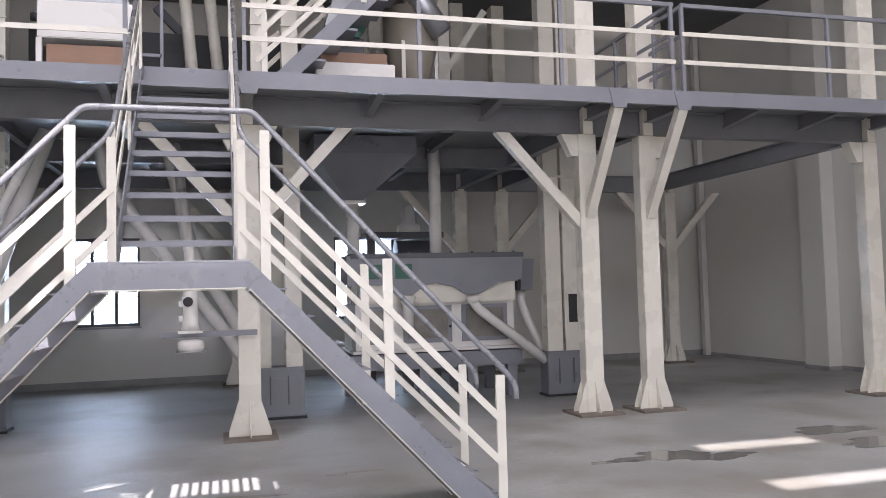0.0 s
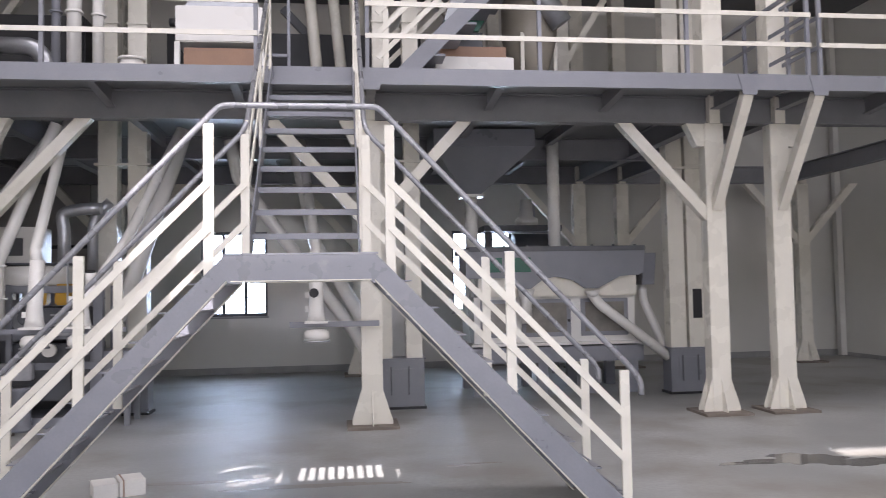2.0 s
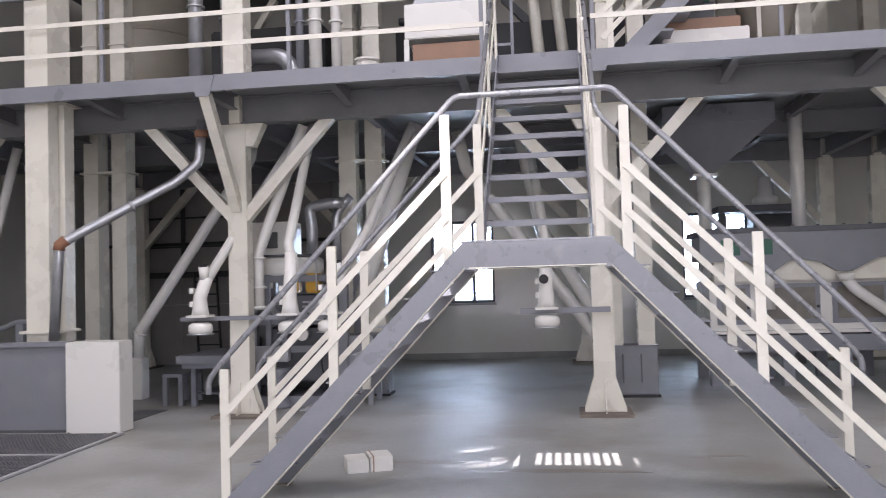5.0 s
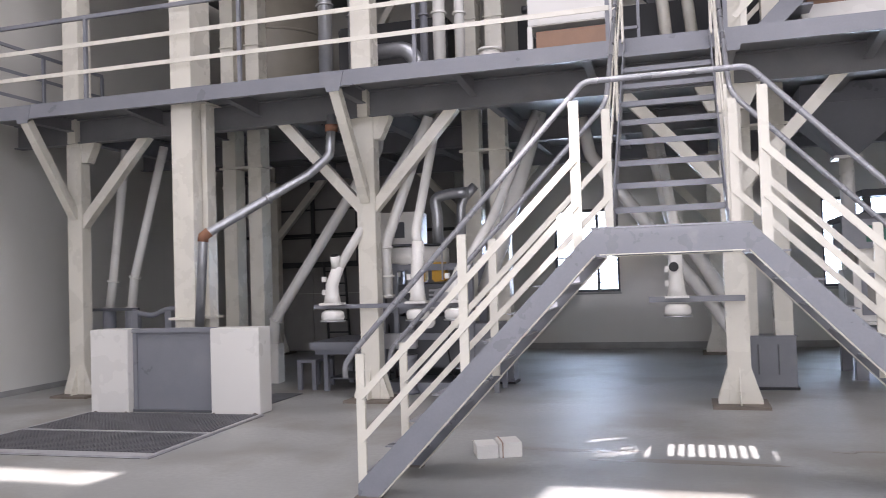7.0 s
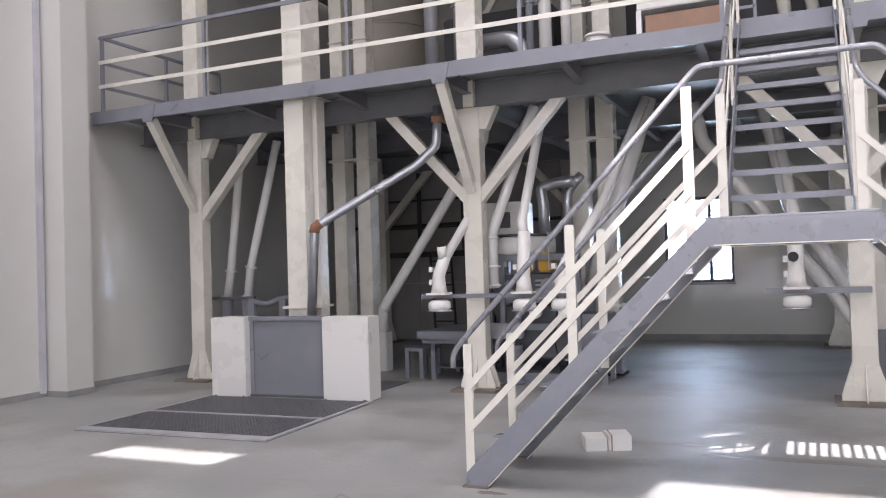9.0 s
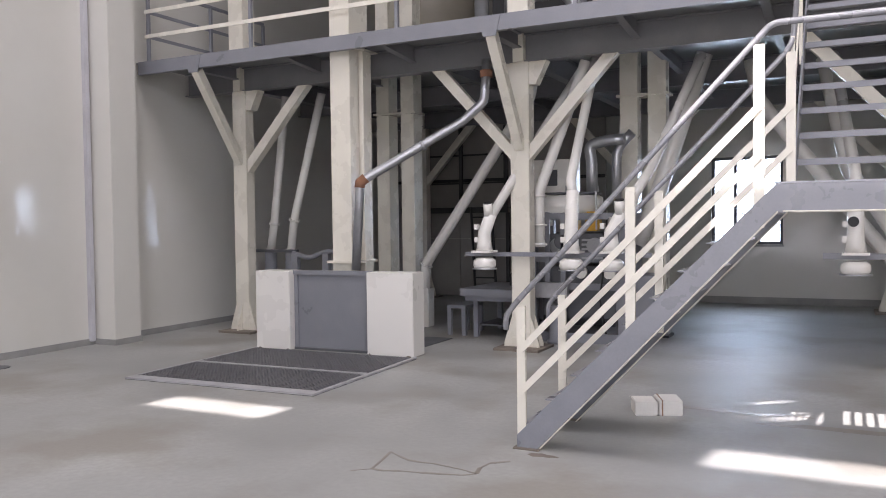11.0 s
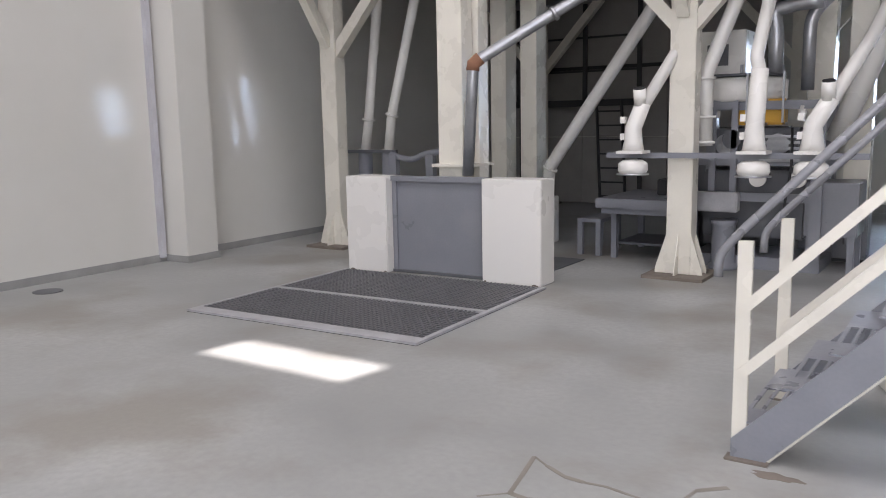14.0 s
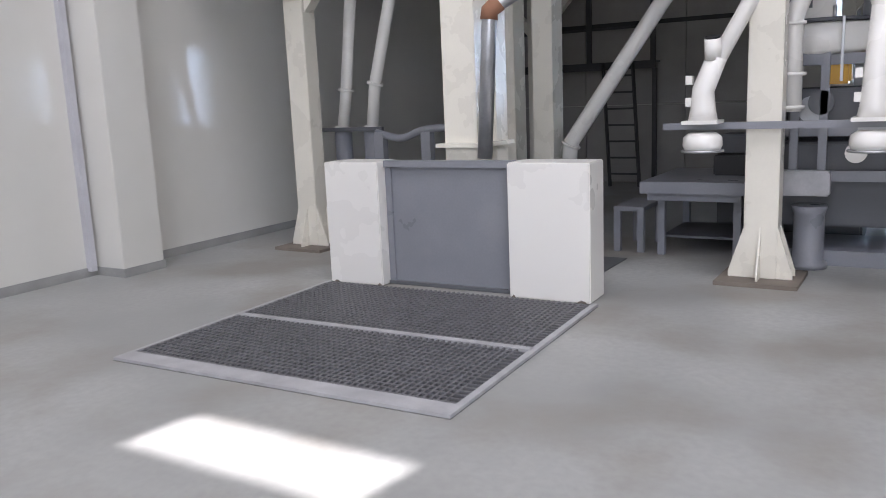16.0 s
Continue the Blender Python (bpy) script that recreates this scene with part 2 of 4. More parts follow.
tagged(part("wall_conduit", bar((LEFT + 0.03, 7.3, 0.05), (LEFT + 0.03, 7.3, ROOF), 0.06, 0.06), TRUNK), "pale grey cable trunking beside the wall pier", "conduit")


def window(name, x0, x1, z0, z1):
    w = tagged(new(name), "bright window with dark steel bars", "window", kind="structure")
    y = BACK + 0.12
    fr = bmesh.new()
    for b in ((x0, z0, x1, z0 + 0.05), (x0, z1 - 0.05, x1, z1), (x0, z0 + 0.05, x0 + 0.05, z1 - 0.05), (x1 - 0.05, z0 + 0.05, x1, z1 - 0.05)):
        box(b[0], y - 0.03, b[1], b[2], y + 0.03, b[3], fr)
    part("window_frame", fr, DARKGREY, w)
    for k in (1, 2):
        x = x0 + (x1 - x0) * k / 3
        part("mullion", box(x - 0.028, y - 0.025, z0 + 0.05, x + 0.028, y + 0.025, z1 - 0.05), DARKGREY, w)
    for k in range(1, 9):
        z = z0 + (z1 - z0) * k / 9
        part("grille_bar", bar((x0 + 0.05, y - 0.045, z), (x1 - 0.05, y - 0.045, z), 0.012, 0.012), DARKGREY, w)
    for k in range(3):
        a = x0 + (x1 - x0) * k / 3
        p = part("pane", box(a + 0.03, y + 0.032, z0 + 0.05, a + (x1 - x0) / 3 - 0.03, y + 0.038, z1 - 0.05), GLASS, w)
        p.visible_shadow = False
    part("window_sill", box(x0 - 0.02, BACK - 0.03, z0 - 0.04, x1 + 0.02, BACK - 0.001, z0 - 0.004), SKIRT, w)


def glow_material(name, colour, strength):
    m = bpy.data.materials.new(name)
    m.use_nodes = True
    b = m.node_tree.nodes["Principled BSDF"]
    b.inputs["Base Color"].default_value = (*colour, 1)
    b.inputs["Emission Color"].default_value = (*colour, 1)
    b.inputs["Emission Strength"].default_value = strength
    return m


tagged(part("backdrop", box(-14, BACK + 3.0, -0.3, 14, BACK + 3.05, 7), glow_material("hazy_daylight", (0.7, 0.85, 1.0), 4.5)), "bright hazy daylight outside the windows", "backdrop", kind="structure")
window("window_1", *WINDOWS[0])
window("window_2", *WINDOWS[1])
tagged(part("corner_conduit", bar((RIGHT - 0.08, BACK + 0.1, 0.02), (RIGHT - 0.08, BACK + 0.1, ROOF), 0.12, 0.12), WALL), "pale trunking in the corner of the walls", "conduit")


def turned(names, x, y, angle):
    """Turns the walls slightly askew to the steelwork, to fit the camera's view."""
    m = pose(x, y, 0, 0, 0, angle) @ pose(-x, -y, 0)
    for n in names:
        bpy.data.objects[n].matrix_world = m


turned(("wall_back", "wall_back_upper", "baseboard_back", "window_1", "window_2"), -1.8, BACK, 1.8)
turned(("wall_right", "wall_right_upper", "baseboard_right", "wall_pier_right_1", "wall_pier_right_2", "corner_conduit"), RIGHT, 10.9, 1.8)
turned(("wall_left", "wall_left_upper", "baseboard_left", "wall_pier_left_1", "wall_pier_left_2", "wall_conduit"), LEFT, 6.5, 1.2)

# ---- the mezzanine ----
EDGE, DECK, ROW, REAR = 8.15, 3.72, 9.1, 14.5
XS = [-8.02, -3.84, 0.26, 4.27, 5.08, 8.42]
mez = thing("mezzanine", "blue-grey steel mezzanine floor on cream columns", "mezzanine")
part("deck_plate", box(LEFT - 0.02, EDGE + 0.012, DECK - 0.025, 5.03, BACK - 0.02, DECK - 0.004), PLATE, mez)
part("walkway_plate", box(5.09, EDGE + 0.012, DECK - 0.025, 8.62, 9.55, DECK - 0.004), PLATE, mez)


def channel_front(x0, x1):
    bm = box(x0, EDGE, DECK - 0.17, x1, EDGE + 0.01, DECK)
    box(x0, EDGE + 0.01, DECK - 0.17, x1, EDGE + 0.07, DECK - 0.16, bm)
    return bm


part("edge_channel", channel_front(LEFT + 0.02, 5.03), GREY, mez)
part("edge_channel", channel_front(5.09, 8.62), GREY, mez)


def ibeam_outline(c, z0, z1, w):
    f, t = 0.014, 0.006
    return [(c - w / 2, z0), (c + w / 2, z0), (c + w / 2, z0 + f), (c + t, z0 + f), (c + t, z1 - f), (c + w / 2, z1 - f), (c + w / 2, z1), (c - w / 2, z1), (c - w / 2, z1 - f), (c - t, z1 - f), (c - t, z0 + f), (c - w / 2, z0 + f)]


def ibeam_x(x0, x1, y, z0, z1, w=0.16):
    return prism(ibeam_outline(y, z0, z1, w), "x", x0, x1)


def ibeam_y(y0, y1, x, z0, z1, w=0.14):
    return prism(ibeam_outline(x, z0, z1, w), "y", y0, y1)


for y in (ROW, 11.8, REAR):
    part("main_beam", ibeam_x(LEFT + 0.02, 8.5 if y != 11.8 else 5.02, y, 3.37, DECK - 0.03), BEAM, mez)
for x in XS:
    part("cross_beam", ibeam_y(EDGE + 0.08, ROW - 0.1, x, 3.52, DECK - 0.03, 0.1), BEAM, mez)
    part("cross_beam", ibeam_y(ROW + 0.1, REAR - 0.1, x, 3.4, DECK - 0.03), BEAM, mez)
for x in [a + (b - a) * k / 3 for a, b in zip(XS, XS[1:]) for k in (1, 2) if b - a > 1]:
    part("joist", prism([(EDGE + 0.07, DECK - 0.027), (EDGE + 0.07, 3.57), (ROW - 0.09, 3.5), (ROW - 0.09, DECK - 0.027)], "x", x - 0.006, x + 0.006), BEAM, mez)
    part("joist_flange", prism([(EDGE + 0.07, 3.569), (EDGE + 0.07, 3.559), (ROW - 0.09, 3.489), (ROW - 0.09, 3.499)], "x", x - 0.045, x + 0.045), BEAM, mez)
    if x < 5:
        part("joist", ibeam_y(ROW + 0.09, 11.7, x, 3.53, DECK - 0.027, 0.09), BEAM, mez)
        part("joist", ibeam_y(11.9, REAR - 0.09, x, 3.53, DECK - 0.027, 0.09), BEAM, mez)
for x in XS[:5]:
    part("gusset", prism([(x - 0.13, DECK - 0.005), (x + 0.13, DECK - 0.005), (x + 0.075, DECK - 0.225), (x - 0.075, DECK - 0.225)], "y", EDGE - 0.012, EDGE - 0.001), GREY, mez)
# the storey above
tagged(part("upper_floor", box(LEFT + 0.02, 8.8, 6.9, RIGHT - 0.02, BACK - 0.02, 7.05), DARKGREY), "dark steel floor of the storey above", "floor", kind="structure")


def column(x, y, braces, group, top=3.69, name="steel_column", corbel=(), s=0.115, d=0.09):
    """A welded box column with a flared, stiffened foot, corbels and knee braces."""
    c = thing(name, "cream painted steel column with flared foot and knee braces", "column", group)
    zt = 2.32
    part("shaft", box(x - s, y - d, 0.03, x + s, y + d, top if top > 4 else 3.365, bevel=0.006), CREAM, c)
    if top < 4:
        part("stub", box(x - s * 0.55, y - d - 0.035, 3.365, x + s * 0.55, y - d + 0.06, 3.69), CREAM, c)
    part("base_plate", box(x - 0.28, y - 0.28, 0.0, x + 0.28, y + 0.28, 0.03), BASE, c)
    for sx, sy in ((1, 0), (-1, 0), (0, 1), (0, -1)):
        for o in (-0.07, 0.07) if sx else (0.0,):
            if sx:
                part("stiffener", prism([(x + sx * s, 0.03), (x + sx * 0.22, 0.03), (x + sx * 0.22, 0.07), (x + sx * s, 0.4)], "y", y + o - 0.008, y + o + 0.008), CREAM, c)
            else:
                part("stiffener", prism([(y + sy * d, 0.03), (y + sy * 0.21, 0.03), (y + sy * 0.21, 0.07), (y + sy * d, 0.4)], "x", x + o - 0.006, x + o + 0.006), CREAM, c)
    if corbel:
        for sx in corbel:
            part("corbel", prism([(x + sx * s, 3.365), (x + sx * 0.33, 3.365), (x + sx * 0.2, 3.1), (x + sx * s, 3.1)], "y", y - 0.07, y + 0.07), CREAM, c)
    for b in braces:
        if b == "front":
            part("brace", bar((x, y - d + 0.02, zt + 0.05), (x, EDGE + 0.06, 3.53), 0.11, 0.11), CREAM, c)
        else:
            sx = {"left": -1, "right": 1}[b]
            part("brace", prism([(x + sx * s, zt - 0.09), (x + sx * s, zt + 0.09), (x + sx * (s + 0.87), 3.367), (x + sx * (s + 1.04), 3.367)], "y", y - 0.06, y + 0.06), CREAM, c)
    return c


for x, br in zip(XS, (("right", "front"), ("left", "right", "front"), ("left", "right"), ("left", "front"), ("front",), ())):
    column(x, ROW, br, "front row of columns", corbel={XS[0]: (1,), XS[3]: (-1,), XS[4]: (1,), XS[5]: (-1,)}.get(x, (-1, 1)))
for x in XS[:5] + [8.62]:
    column(x, REAR, ("left",) if 4 < x < 5 else ("right",) if 5 < x < 6 else ("left", "right"), "rear row of columns")
for x in XS:
    for y in (ROW, REAR):
        if not (x == XS[2] and y == ROW):
            tagged(part("upper_column", box(x - 0.125, y - 0.125, DECK, x + 0.125, y + 0.125, 6.9, bevel=0.006), CREAM), "cream painted steel column standing on the mezzanine", "column", "upper columns")


def railing(name, x0, x1, posts, ends=()):
    r = thing(name, "grey steel guard rail with two cream flat bars", "railing")
    y = EDGE + 0.04
    for x in posts:
        part("post", bar((x, y, DECK), (x, y, DECK + 0.99), 0.04, 0.04), GREY, r)
    part("top_rail", bar((x0, y, DECK + 1.0), (x1, y, DECK + 1.0), 0.045, 0.045), GREY, r)
    for h in (0.33, 0.66):
        part("mid_rail", bar((x0, y - 0.028, DECK + h), (x1, y - 0.028, DECK + h), 0.012, 0.05), CREAM, r, "cream painted flat bar")
    for x, y1 in ends:
        part("side_rail", bar((x, y + 0.03, DECK + 1.0), (x, y1, DECK + 1.0), 0.04, 0.04), GREY, r)
        for h in (0.33, 0.66):
            part("side_rail", bar((x, y + 0.03, DECK + h), (x, y1, DECK + h), 0.012, 0.045), GREY, r)
        for k in (0.5, 1.0):
            yy = y + (y1 - y) * k
            part("post", bar((x, yy, DECK), (x, yy, DECK + 0.98), 0.04, 0.04), GREY, r)
    return r


railing("mezzanine_railing", -8.88, -0.86, (-8.84, -7.1, -5.0, -2.9, -0.88), ends=((-8.84, 10.6),))
railing("mezzanine_railing", 0.2, 5.0, (0.22, 2.0, 3.6, 4.97), ends=((4.97, 10.9),))
railing("mezzanine_railing", 5.1, 8.55, (5.11, 7.1, 8.5), ends=((5.13, 9.5),))

# ---- the staircase ----
st = thing("steel_staircase", "blue-grey steel stair with landing and cream railings", "staircase")
LX0, LX1, LY0, LY1, LZ, GOING = -0.76, 0.14, 5.1, 6.0, 1.72, 1.7


def slotted(x0, x1, y0, y1, z, t, slots, s0, s1, width):
    return holed(x0, x1, y0, y1, [(c - width / 2, c + width / 2, s0, s1) for c in slots], "z", z - t, z)


part("landing_plate", slotted(LX0, LX1, LY0 + 0.012, LY1 - 0.012, LZ, 0.006, [-0.6 + 0.078 * k for k in range(9)], 5.2, 5.66, 0.05), WORN, st)
part("landing_beam", box(LX0, LY0, LZ - 0.16, LX1, LY0 + 0.01, LZ - 0.008), WORN, st)
part("landing_beam", box(LX0, LY1 - 0.01, LZ - 0.16, LX1, LY1, LZ - 0.008), WORN, st)
part("landing_lip", box(LX0 - 0.02, LY0 - 0.004, LZ - 0.007, LX1 + 0.02, LY0 + 0.05, LZ + 0.004), WORN, st)
for y in (LY0, LY1 - 0.05):
    part("landing_flange", box(LX0 + 0.03, y, LZ - 0.168, LX1 - 0.03, y + 0.05, LZ - 0.161), CREAM, st)
NSTEP = 10
for sx, x0 in ((-1, LX0), (1, LX1)):
    foot = x0 + sx * GOING
    for y in (LY0, LY1 - 0.01):
        part("stringer", prism([(x0, LZ), (foot - sx * 0.09, 0.09), (foot - sx * 0.09, 0.0), (foot - sx * 0.225, 0.0), (x0 + sx * 0.0, LZ - 0.225 + 0.065), (x0, LZ - 0.16)], "y", y, y + 0.01), WORN, st)
        yy = (y + 0.01, y + 0.06) if y == LY0 else (y - 0.05, y)
        # Cream here also stands in for sunlight on the bright flanges.
        part("stringer_flange", prism([(x0, LZ - 0.162), (foot - sx * 0.228, 0.0), (foot - sx * 0.24, 0.0), (x0, LZ - 0.174)], "y", *yy), CREAM, st)
    for k in range(1, NSTEP):
        z = LZ - k * LZ / NSTEP
        xa = x0 + sx * (LZ - z) * GOING / LZ
        a, b = sorted((xa - sx * 0.15, xa + sx * 0.055))
        part("tread", slotted(a, b, LY0 + 0.012, LY1 - 0.012, z, 0.008, [a + 0.035, a + 0.085, a + 0.135, a + 0.175], 5.3, 5.62, 0.036), WORN, st)
    for y, inner in ((LY0 + 0.02, 0), (LY1 - 0.02, 1)):
        o = 0.1 if not inner else -0.02
        px = [foot - sx * 0.12, (foot + x0) / 2 + sx * 0.0, x0 + sx * o]
        top = lambda x: LZ - abs(x - x0) * LZ / GOING if sx * (x - x0) > 0 else LZ
        for x, high in zip(px, (0.83, 0.86, 0.9)):
            part("post", box(x - 0.03, y - 0.012, max(0.0, top(x) - 0.16), x + 0.03, y + 0.012, top(x) + high), CREAM, st)
        for h in (0.26, 0.54):
            part("sloping_bar", bar((px[2], y - 0.02, top(px[2]) + h), (px[0], y - 0.02, top(px[0]) + h), 0.012, 0.044, up=(0, 0, 1)), CREAM, st)
        if not inner:
            continue
        # inner handrail, turning up into the third flight
        e = foot + sx * 0.0
        part("handrail", tube(bend([(e - sx * 0.01, y, 0.77), (e - sx * 0.01, y, 0.87), (e - sx * 0.08, y, 0.96), (x0 - sx * 0.0, y, LZ + 0.91), (x0 - sx * 0.03, y + 0.05, LZ + 1.0), (x0 - sx * 0.04, EDGE + 0.02, DECK + 0.98)], 0.05), 0.019), RAIL, st)
f0, f1 = LX0 - GOING, LX1 + GOING
y = LY0 + 0.02
part("handrail", tube(bend([(f0 + 0.01, y, 0.79), (f0 + 0.01, y, 0.88), (f0 + 0.08, y, 0.97), (LX0 - 0.03, y, LZ + 0.915), (LX1 + 0.03, y, LZ + 0.915), (f1 - 0.08, y, 0.97), (f1 - 0.01, y, 0.88), (f1 - 0.01, y, 0.79)], 0.045), 0.019), RAIL, st)
# third flight, up to the mezzanine
UX0, UX1, RISE, RUN = -0.72, 0.07, (DECK - LZ) / 10, (EDGE - LY1) / 10
for x, o in ((UX0, -0.012), (UX1, 0.012)):
    part("stringer", prism([(LY1, LZ - 0.02), (LY1 + 0.12, LZ - 0.02), (EDGE, DECK - 0.2), (EDGE, DECK), (EDGE - 0.03, DECK + 0.02), (LY1, LZ + 0.13)], "x", x - 0.006, x + 0.006), GREY, st)
    for k in (0.02, 0.5, 0.97):
        yy, zz = LY1 + (EDGE - LY1) * k, LZ + (DECK - LZ) * k
        part("post", box(x + o - 0.012, yy - 0.03, zz, x + o + 0.012, yy + 0.03, zz + 0.97), CREAM, st)
    for h in (0.35, 0.66):
        part("sloping_bar", bar((x + o * 2, LY1 + 0.03, LZ + h), (x + o * 2, EDGE - 0.03, DECK + h), 0.012, 0.06), CREAM, st)
for k in range(1, 10):
    yy, z = LY1 + k * RUN, LZ + k * RISE
    part("tread", prism([(yy - 0.03, z), (yy + 0.2, z), (yy + 0.2, z - 0.012), (yy - 0.02, z - 0.012), (yy - 0.02, z - 0.045), (yy - 0.03, z - 0.045)], "x", UX0 + 0.007, UX1 - 0.007), GREY, st)

# ---- ground floor: the intake ----
gd = thing("intake_guard", "white panelled guard with a grey steel sheet between its piers", "guard panel")
for a, b in ((-6.86, -6.37), (-5.31, -4.72)):
    part("pier", box(a, 7.93, 0.004, b, 8.22, 0.95, bevel=0.008), WHITE, gd, "white enamelled sheet pier")
part("grey_panel", box(-6.37, 8.05, 0.004, -5.31, 8.07, 0.94), GREY, gd, "blue-grey steel sheet")
part("top_channel", box(-6.369, 8.015, 0.905, -5.311, 8.09, 0.955), GREY, gd)
part("toe_angle", box(-6.369, 8.02, 0.004, -5.311, 8.049, 0.03), DARKGREY, gd)
for xx in (-6.34, -5.34):
    part("edge_strip", box(xx - 0.025, 8.03, 0.03, xx + 0.025, 8.049, 0.9), GREY, gd)
for xx, w in ((-6.8, 0.05), (-6.4, 0.03), (-4.78, 0.06), (-5.28, 0.025)):
    part("rust_patch", prism([(xx - w * 0.6, 0.006), (xx + w * 0.6, 0.006), (xx + w * 0.4, 0.018), (xx - w * 0.1, 0.026), (xx - w * 0.5, 0.013)], "y", 7.9285, 7.9296), BASE, gd, "rust-brown worn paint")
SKEW = pose(-5.8, 7.93, 0, 0, 0, 2.0) @ pose(5.8, -7.93, 0)
gd.matrix_world = SKEW

gr = thing("intake_grating", "black mesh floor grating in a grey steel frame, sunk into concrete", "floor grating")
GX0, GX1, GY0, GYM, GY1 = -6.86, -4.66, 5.84, 6.86, 7.9
# Flat black sheet stands in for the darkness below the mesh.
part("pit_shade_sheet", box(GX0, GY0, 0.0005, GX1, GY1, 0.004), BLACK_AND_SHADE, gr)
LIGHTGREY = material("worn_angle_steel", (0.4, 0.4, 0.41), 0.45, vary=0.25, scale=6)
for n, b in (("front_angle", (GX0, GY0, GX1, GY0 + 0.13)), ("middle_angle", (GX0 + 0.03, GYM - 0.025, GX1 - 0.03, GYM + 0.025)), ("side_angle", (GX0, GY0 + 0.13, GX0 + 0.03, GY1)), ("side_angle", (GX1 - 0.04, GY0 + 0.13, GX1, GY1))):
    part(n, box(b[0], b[1], 0.004, b[2], b[3], 0.022), LIGHTGREY, gr, "worn light grey steel angle")
for ya, yb in ((GY0 + 0.13, GYM - 0.025), (GYM + 0.025, GY1)):
    bm = bmesh.new()
    for k in range(54):
        xx = GX0 + 0.045 + k * 0.0385
        box(xx - 0.006, ya, 0.004, xx + 0.006, yb, 0.017, bm)
    for k in range(int((yb - ya) / 0.05)):
        yy = ya + 0.02 + k * 0.05
        box(GX0 + 0.03, yy - 0.006, 0.005, GX1 - 0.04, yy + 0.006, 0.0185, bm)
    tagged(part("mesh_panel", bm, MESH, gr), kind="stuff")
gr.matrix_world = SKEW
tagged(part("floor_sheet", box(-5.35, 8.7, 0.0, -4.98, 9.5, 0.008), DARKGREY), "dark steel sheet lying on the floor", "steel sheet")
tagged(part("drain_cover", tube([(-8.6, 5.71, 0), (-8.6, 5.71, 0.006)], 0.13, seg=20), DARKGREY), "round dark drain cover in the floor", "drain cover")


def elevator(x0, x1, y, boot, legs=CREAM, along="x", top=6.88, label="twin-leg cream bucket elevator with a grey boot", gap=0.05, depth=0.22, collar=True, window_at=None):
    e = thing("bucket_elevator", label, "elevator", "bucket elevators")
    if along == "x":
        w = (x1 - x0 - gap) / 2
        spans = [(x0, y, x0 + w, y + depth), (x1 - w, y, x1, y + depth)]
    else:
        spans = [(x0, y, x1, y + 0.19), (x0 + 0.02, y + 0.19 + gap, x1 + 0.05, y + 0.38 + gap)]
    for s in spans:
        leg = part("leg", box(s[0], s[1], boot, s[2], s[3], top, bevel=0.004), legs, e)
        for z in (4.9,):
            part("flange", box(s[0] - 0.018, s[1] - 0.018, z, s[2] + 0.018, s[3] + 0.018, z + 0.018), legs, leg)
    if along == "x":
        part("collar", box(x0 - 0.04, y - 0.03, 3.1, x1 + 0.04, y + depth + 0.03, 3.13), legs, e)
    if boot > 0:
        bx0, bx1, by0, by1 = spans[0][0] - 0.02, spans[1][2] + 0.02, spans[0][1] - 0.03, spans[1][3] + 0.05
        bt = part("boot", box(bx0, by0, 0.03, bx1, by1, boot, bevel=0.008), GREY, e, "blue-grey steel boot")
        part("rim", box(bx0 - 0.015, by0 - 0.015, boot, bx1 + 0.015, by1 + 0.015, boot + 0.012), GREY, bt)
        part("foot", box(bx0 - 0.02, by0 - 0.02, 0.0, bx1 + 0.02, by1 + 0.02, 0.03), BLACK_AND_SHADE, bt)
        cx = (bx0 + bx1) / 2
        part("hatch", box(cx - 0.16, by0 - 0.012, 0.22, cx + 0.16, by0 - 0.001, 0.5), GREY, bt)
        part("latch", bar((cx - 0.11, by0 - 0.02, 0.18), (cx - 0.11, by0 - 0.02, 0.53), 0.015, 0.015), DARKGREY, bt)
        part("latch", bar((cx + 0.11, by0 - 0.02, 0.18), (cx + 0.11, by0 - 0.02, 0.53), 0.015, 0.015), DARKGREY, bt)
    if window_at:
        a, b, z0, z1 = window_at
        part("window_rim", box(a, spans[1][1] - 0.012, z0, b, spans[1][1] - 0.001, z1), CREAM, e)
        part("sight_glass", box(a + 0.025, spans[1][1] - 0.016, z0 + 0.03, b - 0.025, spans[1][1] - 0.0125, z1 - 0.03), BLACK_AND_SHADE, e, "dark sight glass")
    return e


elevator(-6.71, -6.08, 10.55, 0.6, gap=0.2, depth=0.26)
elevator(-3.06, -2.47, 10.6, 0.6, gap=0.13)
elevator(0.36, 0.94, 10.3, 0.62, gap=0.18)
elevator(4.42, 4.92, 10.8, 0.62, gap=0.04, window_at=(4.72, 4.9, 1.0, 1.46))
el = elevator(-6.0, -5.72, 8.3, 0.0, along="y", gap=0.03, label="cream bucket elevator rising from the intake guard", top=3.6)
part("top_flange", box(-6.05, 8.24, 3.6, -5.62, 8.79, 3.612), CREAM, el)
# Dark grey block stands in for the shaded gap under the deck.
part("gap_shade_block", box(-5.96, 8.34, 3.612, -5.72, 8.7, 3.69), DARKGREY, el)
part("bottom_collar", box(-6.06, 8.26, 1.03, -5.64, 8.76, 1.06), CREAM, el)
tagged(part("elevator_leg_upper", box(-6.0, 8.3, DECK, -5.72, 8.72, 6.88, bevel=0.004), CREAM), "cream elevator casing on the mezzanine", "elevator casing")


